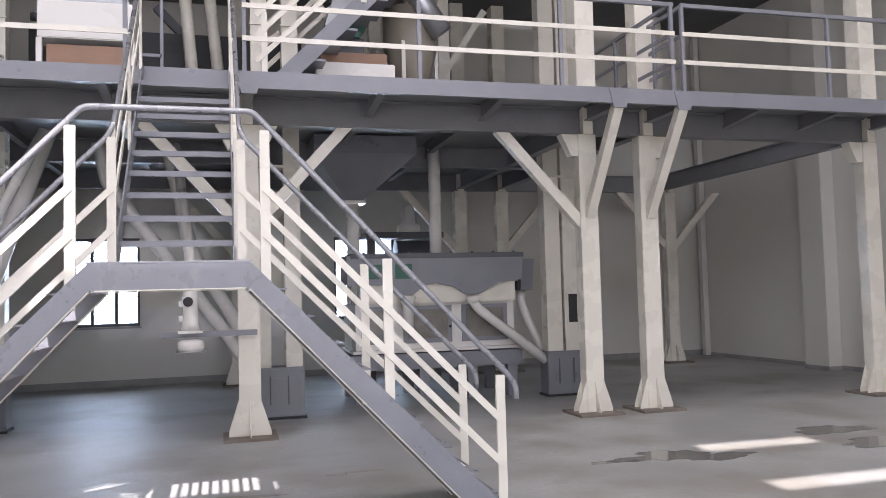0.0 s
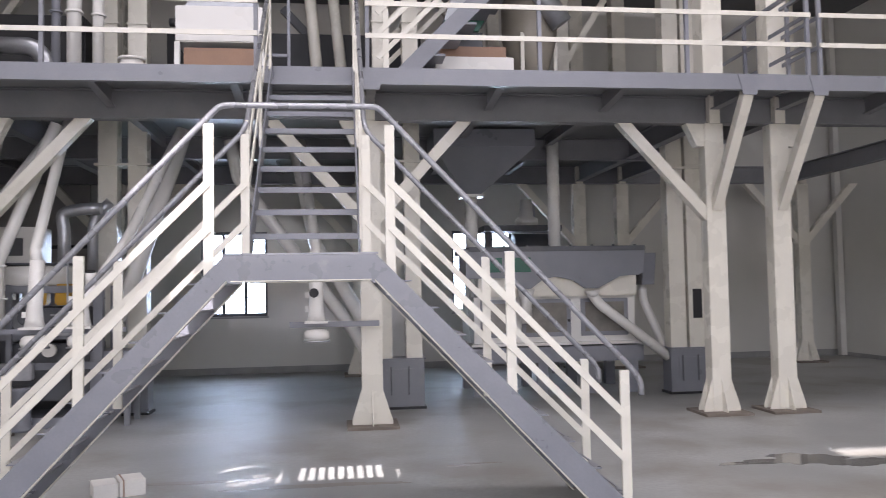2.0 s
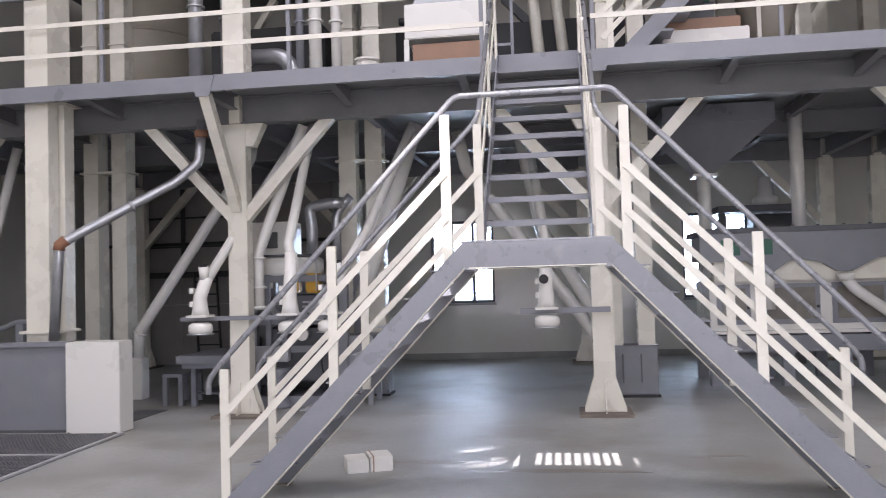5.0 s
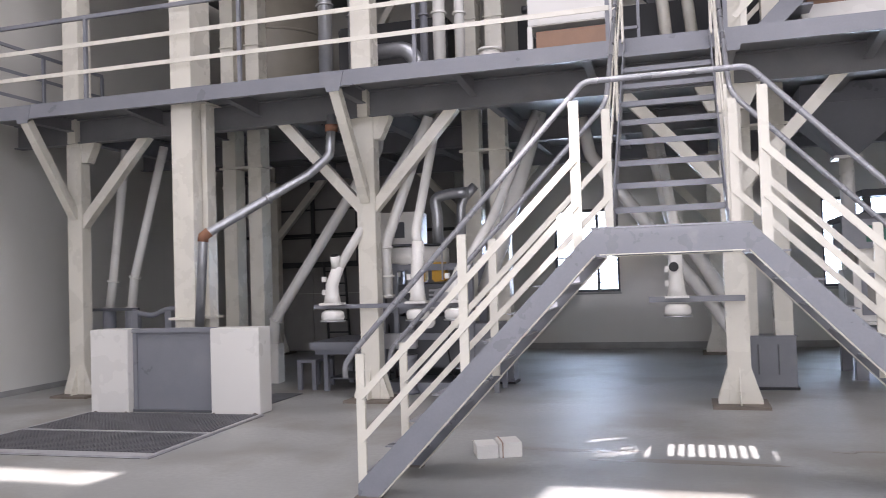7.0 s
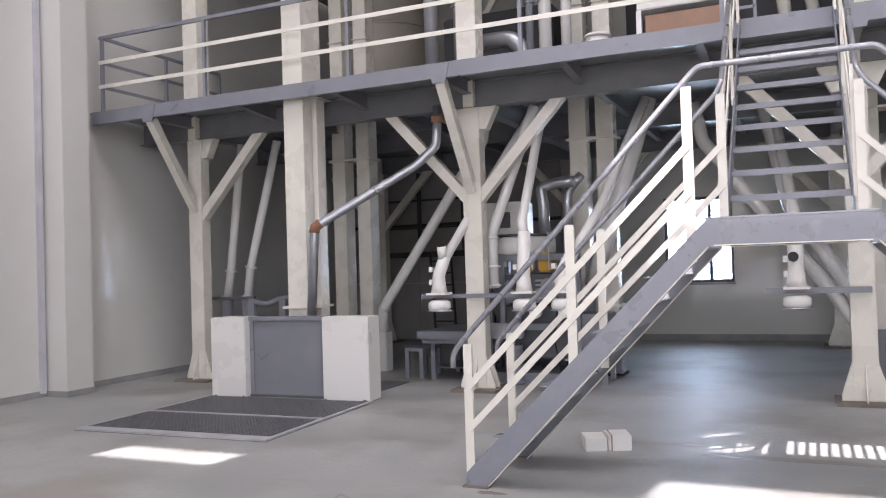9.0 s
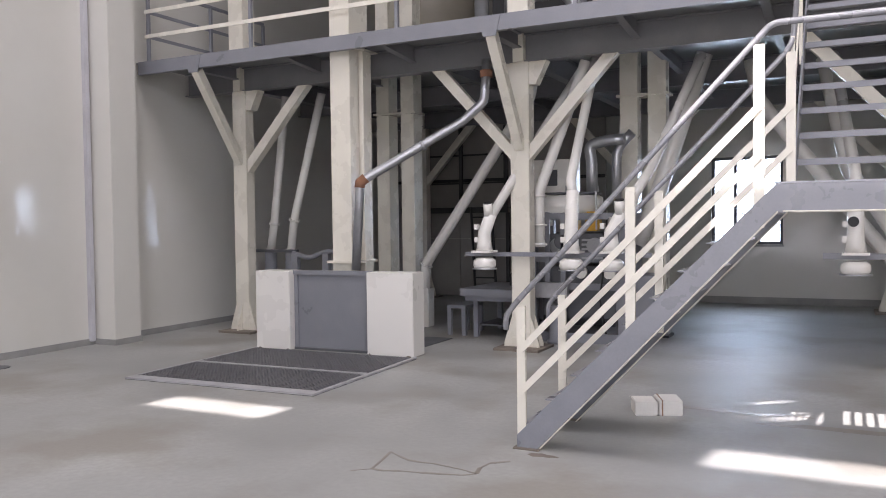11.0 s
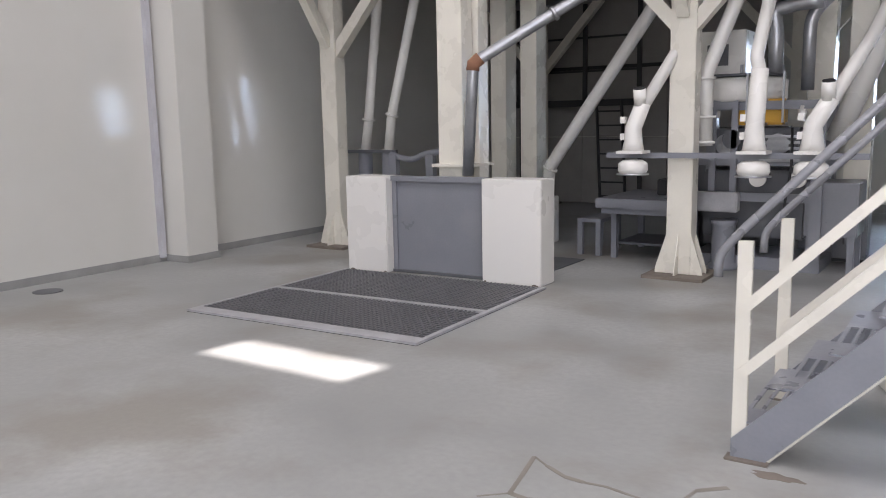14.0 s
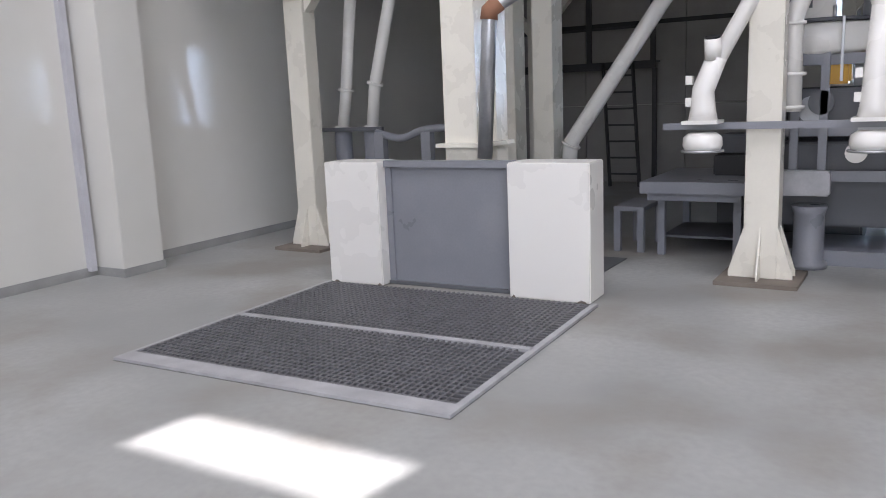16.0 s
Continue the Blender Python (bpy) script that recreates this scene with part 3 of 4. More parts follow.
def flanged_pipe(name, pts, r, mat, label, category="pipe", group="pipes", flanges=(), radius=0.05):
    p = thing(name, label, category, group)
    part("pipe", tube(bend(pts, radius), r), mat, p)
    for a, b in flanges:
        a, b = Vector(a), Vector(b)
        part("flange", tube([a, a + (b - a).normalized() * 0.025], r + 0.022), mat, p)
    return p


# pipes behind the intake
for a, b, c in (((-8.05, 9.7, 1.12), (-7.98, 9.7, 1.5), (-7.73, 9.7, 3.36)), ((-7.68, 9.7, 1.12), (-7.62, 9.7, 1.55), (-7.1, 9.7, 3.36))):
    flanged_pipe("grain_pipe", (a, b, c), 0.06, WHITE, "cream painted spout pipe under the mezzanine", flanges=((a, b), (b, c)))
    tagged(part("pipe_socket", tube([(a[0], a[1], 0), (a[0], a[1], 1.1)], 0.09), GREY), "grey pipe socket standing behind the guard", "pipe socket")
tagged(part("pipe_support", box(-8.5, 9.6, 1.1, -7.5, 9.64, 1.14), DARKGREY), "dark steel bar holding two pipes", "pipe support")
br = thing("valve_frame", "grey bracket frame beside the elevator foot", "bracket")
part("arm", tube(bend([(-7.35, 9.3, 1.1), (-7.05, 9.3, 1.03), (-6.85, 9.3, 1.12), (-6.5, 9.3, 1.14)], 0.1), 0.035), GREY, br)
for xx in (-7.3, -6.78):
    part("post", box(xx - 0.05, 9.26, 0, xx + 0.05, 9.34, 1.1), GREY, br)
gp = flanged_pipe("galvanised_spout", ((-5.62, 8.22, 0.955), (-5.56, 8.25, 2.0), (-4.47, 8.8, 2.7), (-4.22, 8.86, 2.92), (-4.18, 8.86, 3.4)), 0.055, ZINC, "shiny galvanised spout pipe with a rusty elbow", radius=0.06)
part("elbow_band", tube([(-5.566, 8.247, 1.93), (-5.56, 8.25, 1.99), (-5.5, 8.28, 2.045)], 0.064), RUST, gp, "rust-brown elbow band")
part("collar", tube([(-4.19, 8.86, 3.2), (-4.19, 8.86, 3.28)], 0.075), RUST, gp, "rust-brown collar")
part("collar", tube([(-4.9, 8.563, 2.41), (-4.87, 8.577, 2.43)], 0.066), ZINC, gp)
flanged_pipe("grain_pipe", ((-5.9, 10.5, 0.55), (-5.88, 10.5, 0.9), (-4.25, 10.5, 3.2), (-4.2, 10.5, 3.5)), 0.075, WHITE, "long cream spout pipe sloping down from the floor above", flanges=(((-5.88, 10.5, 0.88), (-5.86, 10.5, 0.92)),))
tagged(part("pipe_stand", box(-6.0, 10.4, 0, -5.8, 10.6, 0.56, bevel=0.01), WHITE), "cream pipe foot on the floor", "pipe foot")


def spout(x, y, pipe_to, lean, hole=True, tall=1.6):
    """A bagging spout: knuckle, body, flange plate and disc."""
    s = thing("bagging_spout", "white enamelled bagging spout with a round disc under a grey bar", "spout", "bagging spouts")
    body = part("body", tube([(x, y, 1.17), (x, y, 1.25), (x, y, 1.38), (x + lean * 0.25, y, tall)], 0.07, radii=[0.1, 0.085, 0.075, 0.07]), WHITE, s)
    part("collar", box(x - 0.12, y - 0.11, 1.15, x + 0.12, y + 0.11, 1.175), WHITE, s)
    part("disc", tube([(x, y, 0.97), (x, y, 1.0), (x, y, 1.06), (x, y, 1.09)], 0.14, radii=[0.12, 0.135, 0.13, 0.09], seg=20), WHITE, s)
    part("disc_ring", tube([(x, y, 0.955), (x, y, 0.97)], 0.145, seg=20), ZINC, s)
    for z in (1.3, 1.45):
        part("clamp", box(x - 0.115, y - 0.03, z - 0.03, x - 0.07, y + 0.03, z + 0.03), WHITE, s)
    if hole:
        b = Vector((x + lean * 0.25, y, tall))
        stub = part("side_stub", tube([b + Vector((-0.02, -0.02, -0.02)), b + Vector((-0.02, -0.05, 0.12))], 0.055), WHITE, s)
        # Solid black disc paints the dark inside of the stub.
        part("mouth_shade", tube([b + Vector((-0.02, -0.05, 0.121)), b + Vector((-0.02, -0.053, 0.133))], 0.05), BLACK_AND_SHADE, stub, "black disc for the dark inside of the open mouth")
    part("pipe", tube(bend([(x + lean * 0.25, y, tall - 0.03), pipe_to[0], pipe_to[1]], 0.04), 0.055), WHITE, s)
    return s


spout(-4.2, 8.78, ((-3.75, 9.3, 2.45), (-3.3, 9.9, 3.45)), 0.35)
spout(-3.15, 8.78, ((-3.17, 8.84, 1.95), (-3.03, 9.4, 3.42)), 0.1, hole=False, tall=1.85)
spout(-2.7, 8.78, ((-2.35, 9.2, 2.1), (-1.9, 9.8, 3.4)), 0.5)
spout(-0.33, 8.78, ((-0.33, 8.85, 1.9), (-0.55, 10.6, 3.4)), 0.0, hole=False, tall=1.72)
# No hole is cut: a black disc gives its inner shade.
tagged(part("spout_hole_shade", tube([(-0.35, 8.7, 1.47), (-0.35, 8.69, 1.47)], 0.05), BLACK_AND_SHADE), "black disc standing in for the dark spout opening", "opening")
flanged_pipe("grain_pipe", ((-3.7, 9.3, 1.2), (-3.71, 9.3, 1.85), (-3.12, 9.3, 3.36)), 0.065, WHITE, "cream spout pipe with clamps", flanges=(((-3.7, 9.3, 1.22), (-3.7, 9.3, 2)), ((-3.7, 9.3, 1.45), (-3.7, 9.3, 2)), ((-3.71, 9.3, 1.8), (-3.71, 9.3, 2))))
flanged_pipe("grain_pipe", ((0.38, 10.6, 0.5), (0.1, 10.9, 0.95), (-1.4, 11.0, 3.0), (-1.5, 11.0, 3.5)), 0.085, WHITE, "long cream spout pipe sloping behind the stair")
flanged_pipe("grain_pipe", ((0.42, 10.56, 0.75), (-0.2, 11.2, 1.8), (-0.4, 11.3, 2.1), (-0.68, 11.3, 3.5)), 0.09, WHITE, "cream spout pipe behind the stair")
flanged_pipe("grain_pipe", ((-2.75, 10.3, 1.2), (-2.5, 10.3, 1.85), (-1.95, 10.3, 3.5)), 0.1, WHITE, "wide cream spout pipe beside the elevator")
tagged(part("spout_bar", box(-4.52, 8.94, 1.1, -2.3, 8.97, 1.15), GREY), "grey flat bar carrying three spouts", "support bar")
tagged(part("spout_bar", box(-0.62, 8.93, 1.1, 0.34, 8.96, 1.16), GREY), "grey flat bar carrying a spout", "support bar")

# ---- bagging bench and mill ----
tb = thing("work_table", "low blue-grey steel table with a thick top", "table")
part("tabletop", box(-4.89, 9.55, 0.55, -4.05, 10.75, 0.65, bevel=0.006), GREY, tb)
part("apron", box(-4.84, 9.6, 0.49, -4.1, 9.615, 0.549), GREY, tb)
part("shelf", box(-4.78, 9.86, 0.14, -4.14, 10.6, 0.16), DARKGREY, tb)
for xx in (-4.77, -4.15):
    for yy in (9.8, 10.62):
        part("leg", box(xx - 0.03, yy - 0.03, 0, xx + 0.03, yy + 0.03, 0.55), GREY, tb)
bn = thing("low_bench", "small blue-grey steel bench beside the table", "bench")
part("seat", box(-5.2, 9.8, 0.36, -4.93, 10.4, 0.4, bevel=0.004), GREY, bn)
for xx in (-5.17, -4.96):
    for yy in (9.83, 10.37):
        part("leg", box(xx - 0.028, yy - 0.028, 0, xx + 0.028, yy + 0.028, 0.36), GREY, bn)
ml = thing("flour_mill", "milling machine in a blue-grey frame with white drum and yellow motors", "mill")
part("base", box(-3.95, 9.75, 0.0, -2.75, 10.5, 0.12), GREY, ml)
for xx in (-3.95, -2.8):
    for yy in (9.75, 10.45):
        part("frame_post", box(xx - 0.05, yy - 0.05, 0.12, xx + 0.05, yy + 0.05, 1.6), GREY, ml)
for z in (0.66, 1.0, 1.52):
    part("frame_rail", box(-4.0, 9.69, z, -2.75, 9.72, z + 0.08), GREY, ml)
part("hopper_bin", box(-3.85, 9.8, 0.3, -2.9, 10.4, 0.95, bevel=0.02), DARKGREY, ml)
part("roll_housing", box(-3.8, 9.76, 1.08, -2.95, 10.4, 1.35, bevel=0.03), DARKGREY, ml)
for xx in (-3.62, -3.15):
    part("roll_cover", tube([(xx, 9.7, 1.2), (xx, 9.76, 1.2)], 0.1), ZINC, ml)
part("drum", tube([(-3.6, 10.05, 1.6), (-3.6, 10.05, 1.63), (-3.6, 10.05, 1.8), (-3.6, 10.05, 1.83)], 0.45, radii=[0.42, 0.45, 0.45, 0.4], seg=28), WHITE, ml)
part("drum_top", box(-4.02, 9.85, 1.84, -3.5, 10.3, 2.28, bevel=0.01), WHITE, ml)
part("drum_window", box(-3.86, 9.838, 1.95, -3.66, 9.849, 2.15), DARKGREY, ml)
for xx in (-3.45, -3.19):
    part("motor", box(xx - 0.085, 9.72, 1.38, xx + 0.085, 9.9, 1.62, bevel=0.02), YELLOW, ml, "yellow motor housing")
part("gooseneck", tube(bend([(-3.26, 10.0, 1.7), (-3.26, 10.0, 2.25), (-3.3, 10.0, 2.45), (-3.05, 10.0, 2.5), (-2.85, 10.0, 2.5)], 0.14), 0.07), ZINC, ml, "shiny galvanised duct")
part("gooseneck", tube(bend([(-3.0, 10.2, 1.7), (-3.0, 10.2, 2.4), (-2.8, 10.2, 2.6)], 0.14), 0.06), ZINC, ml, "shiny galvanised duct")
for xx in (-3.73, -3.53):
    part("front_upright", box(xx - 0.03, 9.64, 0.75, xx + 0.03, 9.68, 1.62, bevel=0.004), GREY, ml)
part("front_head", box(-3.76, 9.63, 1.53, -3.5, 9.639, 1.62), GREY, ml)
part("pedestal", tube([(-3.6, 9.66, 0.0), (-3.6, 9.66, 0.04), (-3.6, 9.66, 0.05), (-3.6, 9.66, 0.42), (-3.6, 9.66, 0.48)], 0.11, radii=[0.14, 0.14, 0.11, 0.11, 0.13], seg=20), GREY, ml)
part("feed_tray", box(-3.92, 9.56, 0.56, -3.46, 9.68, 0.75, bevel=0.012), LIGHTGREY, ml, "worn pale grey tray")
for k in range(5):
    part("louvre", box(-3.3, 9.67, 1.04 + k * 0.055, -2.95, 9.685, 1.065 + k * 0.055), ZINC, ml)
part("cable", tube(bend([(-3.02, 9.66, 1.35), (-3.0, 9.6, 1.0), (-3.06, 9.6, 0.55), (-3.0, 9.66, 0.14)], 0.1), 0.012, seg=8), BLACK_AND_SHADE, ml, "black cable")
for xx in (-3.98, -3.42, -3.1):
    part("drum_tie", bar((xx, 9.62, 1.4), (xx, 9.62, 1.86), 0.018, 0.018), ZINC, ml)
part("bearing", tube([(-3.3, 9.62, 0.88), (-3.3, 9.69, 0.88)], 0.075, seg=18), WHITE, ml)
part("bearing", tube([(-2.95, 9.62, 0.88), (-2.95, 9.69, 0.88)], 0.075, seg=18), WHITE, ml)
tb2 = thing("bagging_bin", "blue-grey open steel bin on legs", "bin")
part("bin_body", box(-2.9, 9.75, 0.35, -2.45, 10.3, 0.85, bevel=0.01), GREY, tb2)
for xx in (-2.85, -2.5):
    for yy in (9.8, 10.25):
        part("leg", box(xx - 0.03, yy - 0.03, 0, xx + 0.03, yy + 0.03, 0.35), GREY, tb2)
tagged(part("machine_stand", box(-4.0, 10.7, 0.0, -3.3, 11.3, 1.35, bevel=0.02), DARKGREY), "dark machine cabinet behind the mill", "cabinet")

# back left: dark partition with panel lines, and a ladder
pt = tagged(new("partition_left"), "dark grey sheet partition below the mezzanine", "partition", kind="structure")
for k in range(3):
    for j in range(3):
        part("panel", box(-8.9 + k * 1.5, 14.9, 0.02 + j * 1.15, -7.41 + k * 1.5, 14.95, 1.16 + j * 1.15), PARTITION, pt)
part("panel_rail", box(-8.9, 14.87, 2.3, -4.42, 14.899, 2.36), BLACK_AND_SHADE, pt)
IRON = material("black_iron", (0.035, 0.035, 0.038), 0.5, vary=0.2)
ld = thing("ladder", "thin black iron ladder standing below a steel loft", "ladder")
for dx in (0, 0.44):
    part("side_rail", bar((-6.87 + dx, 14.45, 0.0), (-7.03 + dx, 14.62, 1.78), 0.035, 0.05), IRON, ld)
for k in range(7):
    t = (k + 0.8) / 7.6
    part("rung", bar((-6.87 - 0.16 * t, 14.45 + 0.17 * t, 1.78 * t), (-6.43 - 0.16 * t, 14.45 + 0.17 * t, 1.78 * t), 0.025, 0.028), IRON, ld)
lf = thing("loft_frame", "black iron loft platform with upright frame against the partition", "loft")
part("edge_channel", box(-8.6, 14.62, 1.68, -6.27, 14.68, 1.79), IRON, lf)
part("platform", box(-8.6, 14.68, 1.76, -6.27, 14.88, 1.79), DARKGREY, lf)
for xx in (-8.5, -7.25, -6.3):
    part("upright", box(xx - 0.035, 14.62, 1.79, xx + 0.035, 14.67, 3.36), IRON, lf)
for xx in (-8.5, -6.3):
    part("leg", box(xx - 0.03, 14.7, 0.0, xx + 0.03, 14.76, 1.68), IRON, lf)
for z in (2.25, 2.8):
    part("cross_bar", box(-8.5, 14.675, z, -6.3, 14.7, z + 0.035), IRON, lf)
# ---- grain separator ----
sp = thing("grain_separator", "grain cleaning separator with a blue-grey hood over white windowed body", "separator")
prof = [(1.62, 2.02), (4.16, 1.98), (4.12, 1.66), (3.78, 1.62), (3.47, 1.46), (3.3, 1.46), (3.12, 1.58), (2.88, 1.63), (2.7, 1.6), (2.52, 1.47), (2.36, 1.47), (2.2, 1.62), (1.62, 1.62)]
part("hood", prism(prof, "y", 11.0, 11.08), GREY, sp, "blue-grey zigzag hood apron")
part("hood_top", box(1.66, 10.98, 1.981, 4.16, 12.4, 2.05, bevel=0.008), DARKGREY, sp)
part("hood_back", box(1.72, 11.081, 1.64, 4.1, 12.35, 1.98), GREY, sp)
part("inner_hopper", box(1.8, 11.082, 1.361, 4.05, 12.3, 1.639), CREAM, sp)
for k in range(8):
    part("edge_bolt", tube([(1.85 + k * 0.31, 11.02, 2.05), (1.85 + k * 0.31, 11.02, 2.07)], 0.02, seg=8), DARKGREY, sp)
part("body", box(1.75, 11.2, 0.72, 4.06, 12.25, 1.36), WHITE, sp)
for a, b in ((1.84, 2.26), (2.42, 3.12), (3.27, 3.95)):
    fr = part("window_frame", box(a, 11.17, 0.8, b, 11.199, 1.32), GREY, sp)
    part("window_pane", box(a + 0.06, 11.162, 0.86, b - 0.06, 11.169, 1.27), SIGHT, fr, "dusty glossy sight window")
    part("knob", tube([(b - 0.03, 11.15, 1.02), (b - 0.03, 11.169, 1.02)], 0.02), BLACK_AND_SHADE, fr)
part("body_sill", box(1.7, 11.12, 0.68, 4.12, 12.3, 0.719), WHITE, sp)
part("chassis", box(1.66, 11.1, 0.45, 4.14, 12.3, 0.66), GREY, sp)
for xx in (1.8, 2.7, 3.4, 4.0):
    for yy in (11.2, 12.2):
        part("leg", box(xx - 0.07, yy - 0.06, 0, xx + 0.07, yy + 0.06, 0.45), GREY, sp)
part("end_box", prism([(11.1, 1.95), (11.9, 1.95), (11.8, 1.5), (11.2, 1.5)], "x", 4.18, 4.36), GREY, sp)
# Black filler puts the shade of the gap beside the end box into colour.
part("end_gap_shade", box(4.121, 11.2, 1.5, 4.179, 11.9, 1.92), BLACK_AND_SHADE, sp)
part("outlet_cup", tube([(3.38, 10.98, 1.43), (3.38, 10.98, 1.34)], 0.09, radii=[0.11, 0.075]), WHITE, sp)
part("outlet_cup", tube([(2.44, 10.98, 1.46), (2.44, 10.98, 1.3), (2.44, 10.98, 1.0)], 0.08, radii=[0.12, 0.08, 0.08]), WHITE, sp)
part("outlet_pipe", tube(bend([(3.38, 10.98, 1.38), (3.46, 10.96, 1.25), (4.42, 10.9, 0.5)], 0.12), 0.07), WHITE, sp, "white sloping outlet pipe")
part("outlet_pipe", tube(bend([(4.26, 11.4, 1.52), (4.26, 11.4, 1.3), (4.44, 11.1, 0.62)], 0.12), 0.06), WHITE, sp, "white outlet pipe")
for xx in (2.0, 2.4):
    part("green_hatch", box(xx - 0.12, 10.99, 1.7, xx + 0.12, 10.999, 1.9), GREEN, sp, "dark green hatch")
hp = thing("grain_hopper", "dark grey steel hopper hanging under the mezzanine", "hopper")
bm = bmesh.new()
hull(bm, [(1.68, 11.45, 2.83), (1.93, 11.45, 2.83), (1.93, 11.7, 2.83), (1.68, 11.7, 2.83)], [(1.2, 10.9, 3.42), (2.6, 10.9, 3.42), (2.6, 12.2, 3.42), (1.2, 12.2, 3.42)])
part("cone", bm, GREY, hp)
part("upper_bin", box(1.2, 10.9, 3.421, 2.6, 12.2, 3.66), GREY, hp)
part("outlet_ring", box(1.64, 11.41, 2.79, 1.97, 11.74, 2.829), WHITE, hp)
part("outlet_tube", tube([(1.8, 11.57, 2.79), (1.8, 11.57, 2.06)], 0.09), WHITE, hp, "cream outlet tube")
flanged_pipe("grain_pipe", ((3.0, 11.5, 2.06), (3.0, 11.5, 3.6)), 0.09, WHITE, "upright cream pipe above the separator")
sf = thing("aspirator", "dark machine frame with a small white blower on top", "aspirator")
part("frame", box(2.35, 13.6, 2.45, 3.7, 14.2, 2.55), DARKGREY, sf)
for xx in (2.45, 3.6):
    part("leg", box(xx - 0.05, 13.8, 0, xx + 0.05, 13.9, 2.45), DARKGREY, sf)
part("drum", tube([(2.9, 13.9, 2.2), (3.65, 13.9, 2.2)], 0.22), DARKGREY, sf)
part("blower", tube([(3.15, 13.9, 2.55), (3.15, 13.9, 2.68), (3.15, 13.9, 2.72), (3.15, 13.9, 3.02)], 0.15, radii=[0.2, 0.2, 0.12, 0.1]), WHITE, sf, "small white blower")

# ---- loose things on the floor ----
ct = thing("carton_box", "worn white cardboard carton, flaps open, lying on the floor", "box")
for n, a, b, dz in (("half", 0.0, 0.17, 0.0), ("half", 0.178, 0.36, 0.015)):
    q = part(n, box(a, 0, 0.0, b, 0.24, 0.105 + dz, bevel=0.006), CARTON, ct)
part("flap", bar((0.08, 0.242, 0.1), (0.08, 0.34, 0.08), 0.15, 0.006), CARTON, ct)
part("string", box(0.2, -0.003, 0.0, 0.21, 0.243, 0.123), BROWN, ct, "brown string")
ct.matrix_world = pose(-1.86, 6.3, 0.0, 0, 0, 22)
rnd = random.Random(5)


def blot(name, mat, label, category, spots, z):
    """An uneven flat film on the floor, of merged lobes."""
    ob = tagged(new(name), label, category, kind="structure")
    for i, (x, y, rx, ry) in enumerate(spots):
        pts, ph = [], rnd.random() * 6
        for k in range(40):
            a = 2 * math.pi * k / 40
            w = 1 + 0.16 * math.sin(3 * a + ph) + 0.12 * math.sin(7 * a + 2 * ph) + 0.07 * rnd.uniform(-1, 1)
            pts.append((x + rx * w * math.cos(a), y + ry * w * math.sin(a)))
        part("film", prism(pts, "z", 0.0004, z + i * 0.0004), mat, ob)
    return ob


blot("puddle", WET, "thin puddle of water on the concrete", "puddle", [(3.45, 6.55, 0.4, 0.09), (3.82, 6.62, 0.3, 0.2), (4.15, 6.4, 0.36, 0.13), (5.95, 7.1, 0.42, 0.2), (6.1, 6.4, 0.6, 0.22)], 0.002)
blot("floor_stain", BASE, "brown stain at the foot of the stair", "stain", [(-2.16, 5.0, 0.1, 0.035)], 0.0015)
STAIN = material("damp_stain", (0.24, 0.22, 0.185), 0.4, vary=0.2, scale=4)
for pts in ([(-3.12, 4.22), (-3.02, 4.31), (-3.06, 4.5), (-3.1, 4.68), (-3.01, 4.62), (-2.9, 4.56), (-2.81, 4.55), (-2.72, 4.56), (-2.62, 4.54), (-2.5, 4.52), (-2.39, 4.48), (-2.42, 4.6), (-2.4, 4.71), (-2.3, 4.8)], [(-3.02, 4.31), (-2.95, 4.3), (-2.83, 4.34), (-2.71, 4.36), (-2.58, 4.39), (-2.46, 4.42), (-2.39, 4.48)]):
    bm = bmesh.new()
    for (ax, ay), (bx, by) in zip(pts, pts[1:]):
        bar((ax, ay, 0.0008), (bx, by, 0.0008), 0.02 * rnd.uniform(0.4, 1.5), 0.001, bm)
    tagged(part("floor_crack", bm, STAIN), "thin brown stained crack line in the concrete", "crack", kind="structure")

# ---- on the mezzanine ----
D = DECK
tk = thing("storage_tank", "large tan cylindrical tank on the mezzanine", "tank")
part("shell", tube([(-6.35, 11.6, D), (-6.35, 11.6, 5.7), (-6.35, 11.6, 6.2)], 0.85, radii=[0.85, 0.85, 0.5], seg=40), TAN, tk)
for z in (4.1, 5.2):
    part("hoop", tube([(-6.35, 11.6, z), (-6.35, 11.6, z + 0.04)], 0.865, seg=40), TAN, tk)
part("base_ring", tube([(-6.35, 11.6, D), (-6.35, 11.6, D + 0.08)], 0.9, seg=40), DARKGREY, tk)
for x, y, r, m in ((-4.3, 9.0, 0.085, ZINC), (-4.15, 9.5, 0.06, ZINC), (-3.3, 9.8, 0.05, GREY), (-3.1, 9.8, 0.08, WHITE), (-2.86, 9.9, 0.065, WHITE)):
    flanged_pipe("riser_pipe", ((x, y, D), (x, y, 6.88)), r, m, "upright pipe rising through the mezzanine", flanges=(((x, y, D), (x, y, 9)), ((x, y, 4.75), (x, y, 9))))
flanged_pipe("elbow_duct", ((-4.1, 9.8, 4.36), (-3.55, 9.8, 4.36), (-3.4, 9.8, 4.2), (-3.4, 9.8, D)), 0.1, ZINC, "shiny galvanised elbow duct", radius=0.2)
for x0, x1, h in ((-4.75, -4.42, 0.34), (-3.98, -3.84, 0.3), (-3.72, -3.5, 0.32)):
    tagged(part("small_box", box(x0, 9.4, D, x1, 9.65, D + h, bevel=0.008), WHITE), "small white box on the mezzanine floor", "box", "small boxes")
bk = thing("plastic_bucket", "white plastic bucket on the mezzanine floor", "bucket")
part("body", tube([(-2.38, 9.5, D), (-2.38, 9.5, D + 0.4)], 0.13, radii=[0.115, 0.135], seg=24), WHITE, bk)
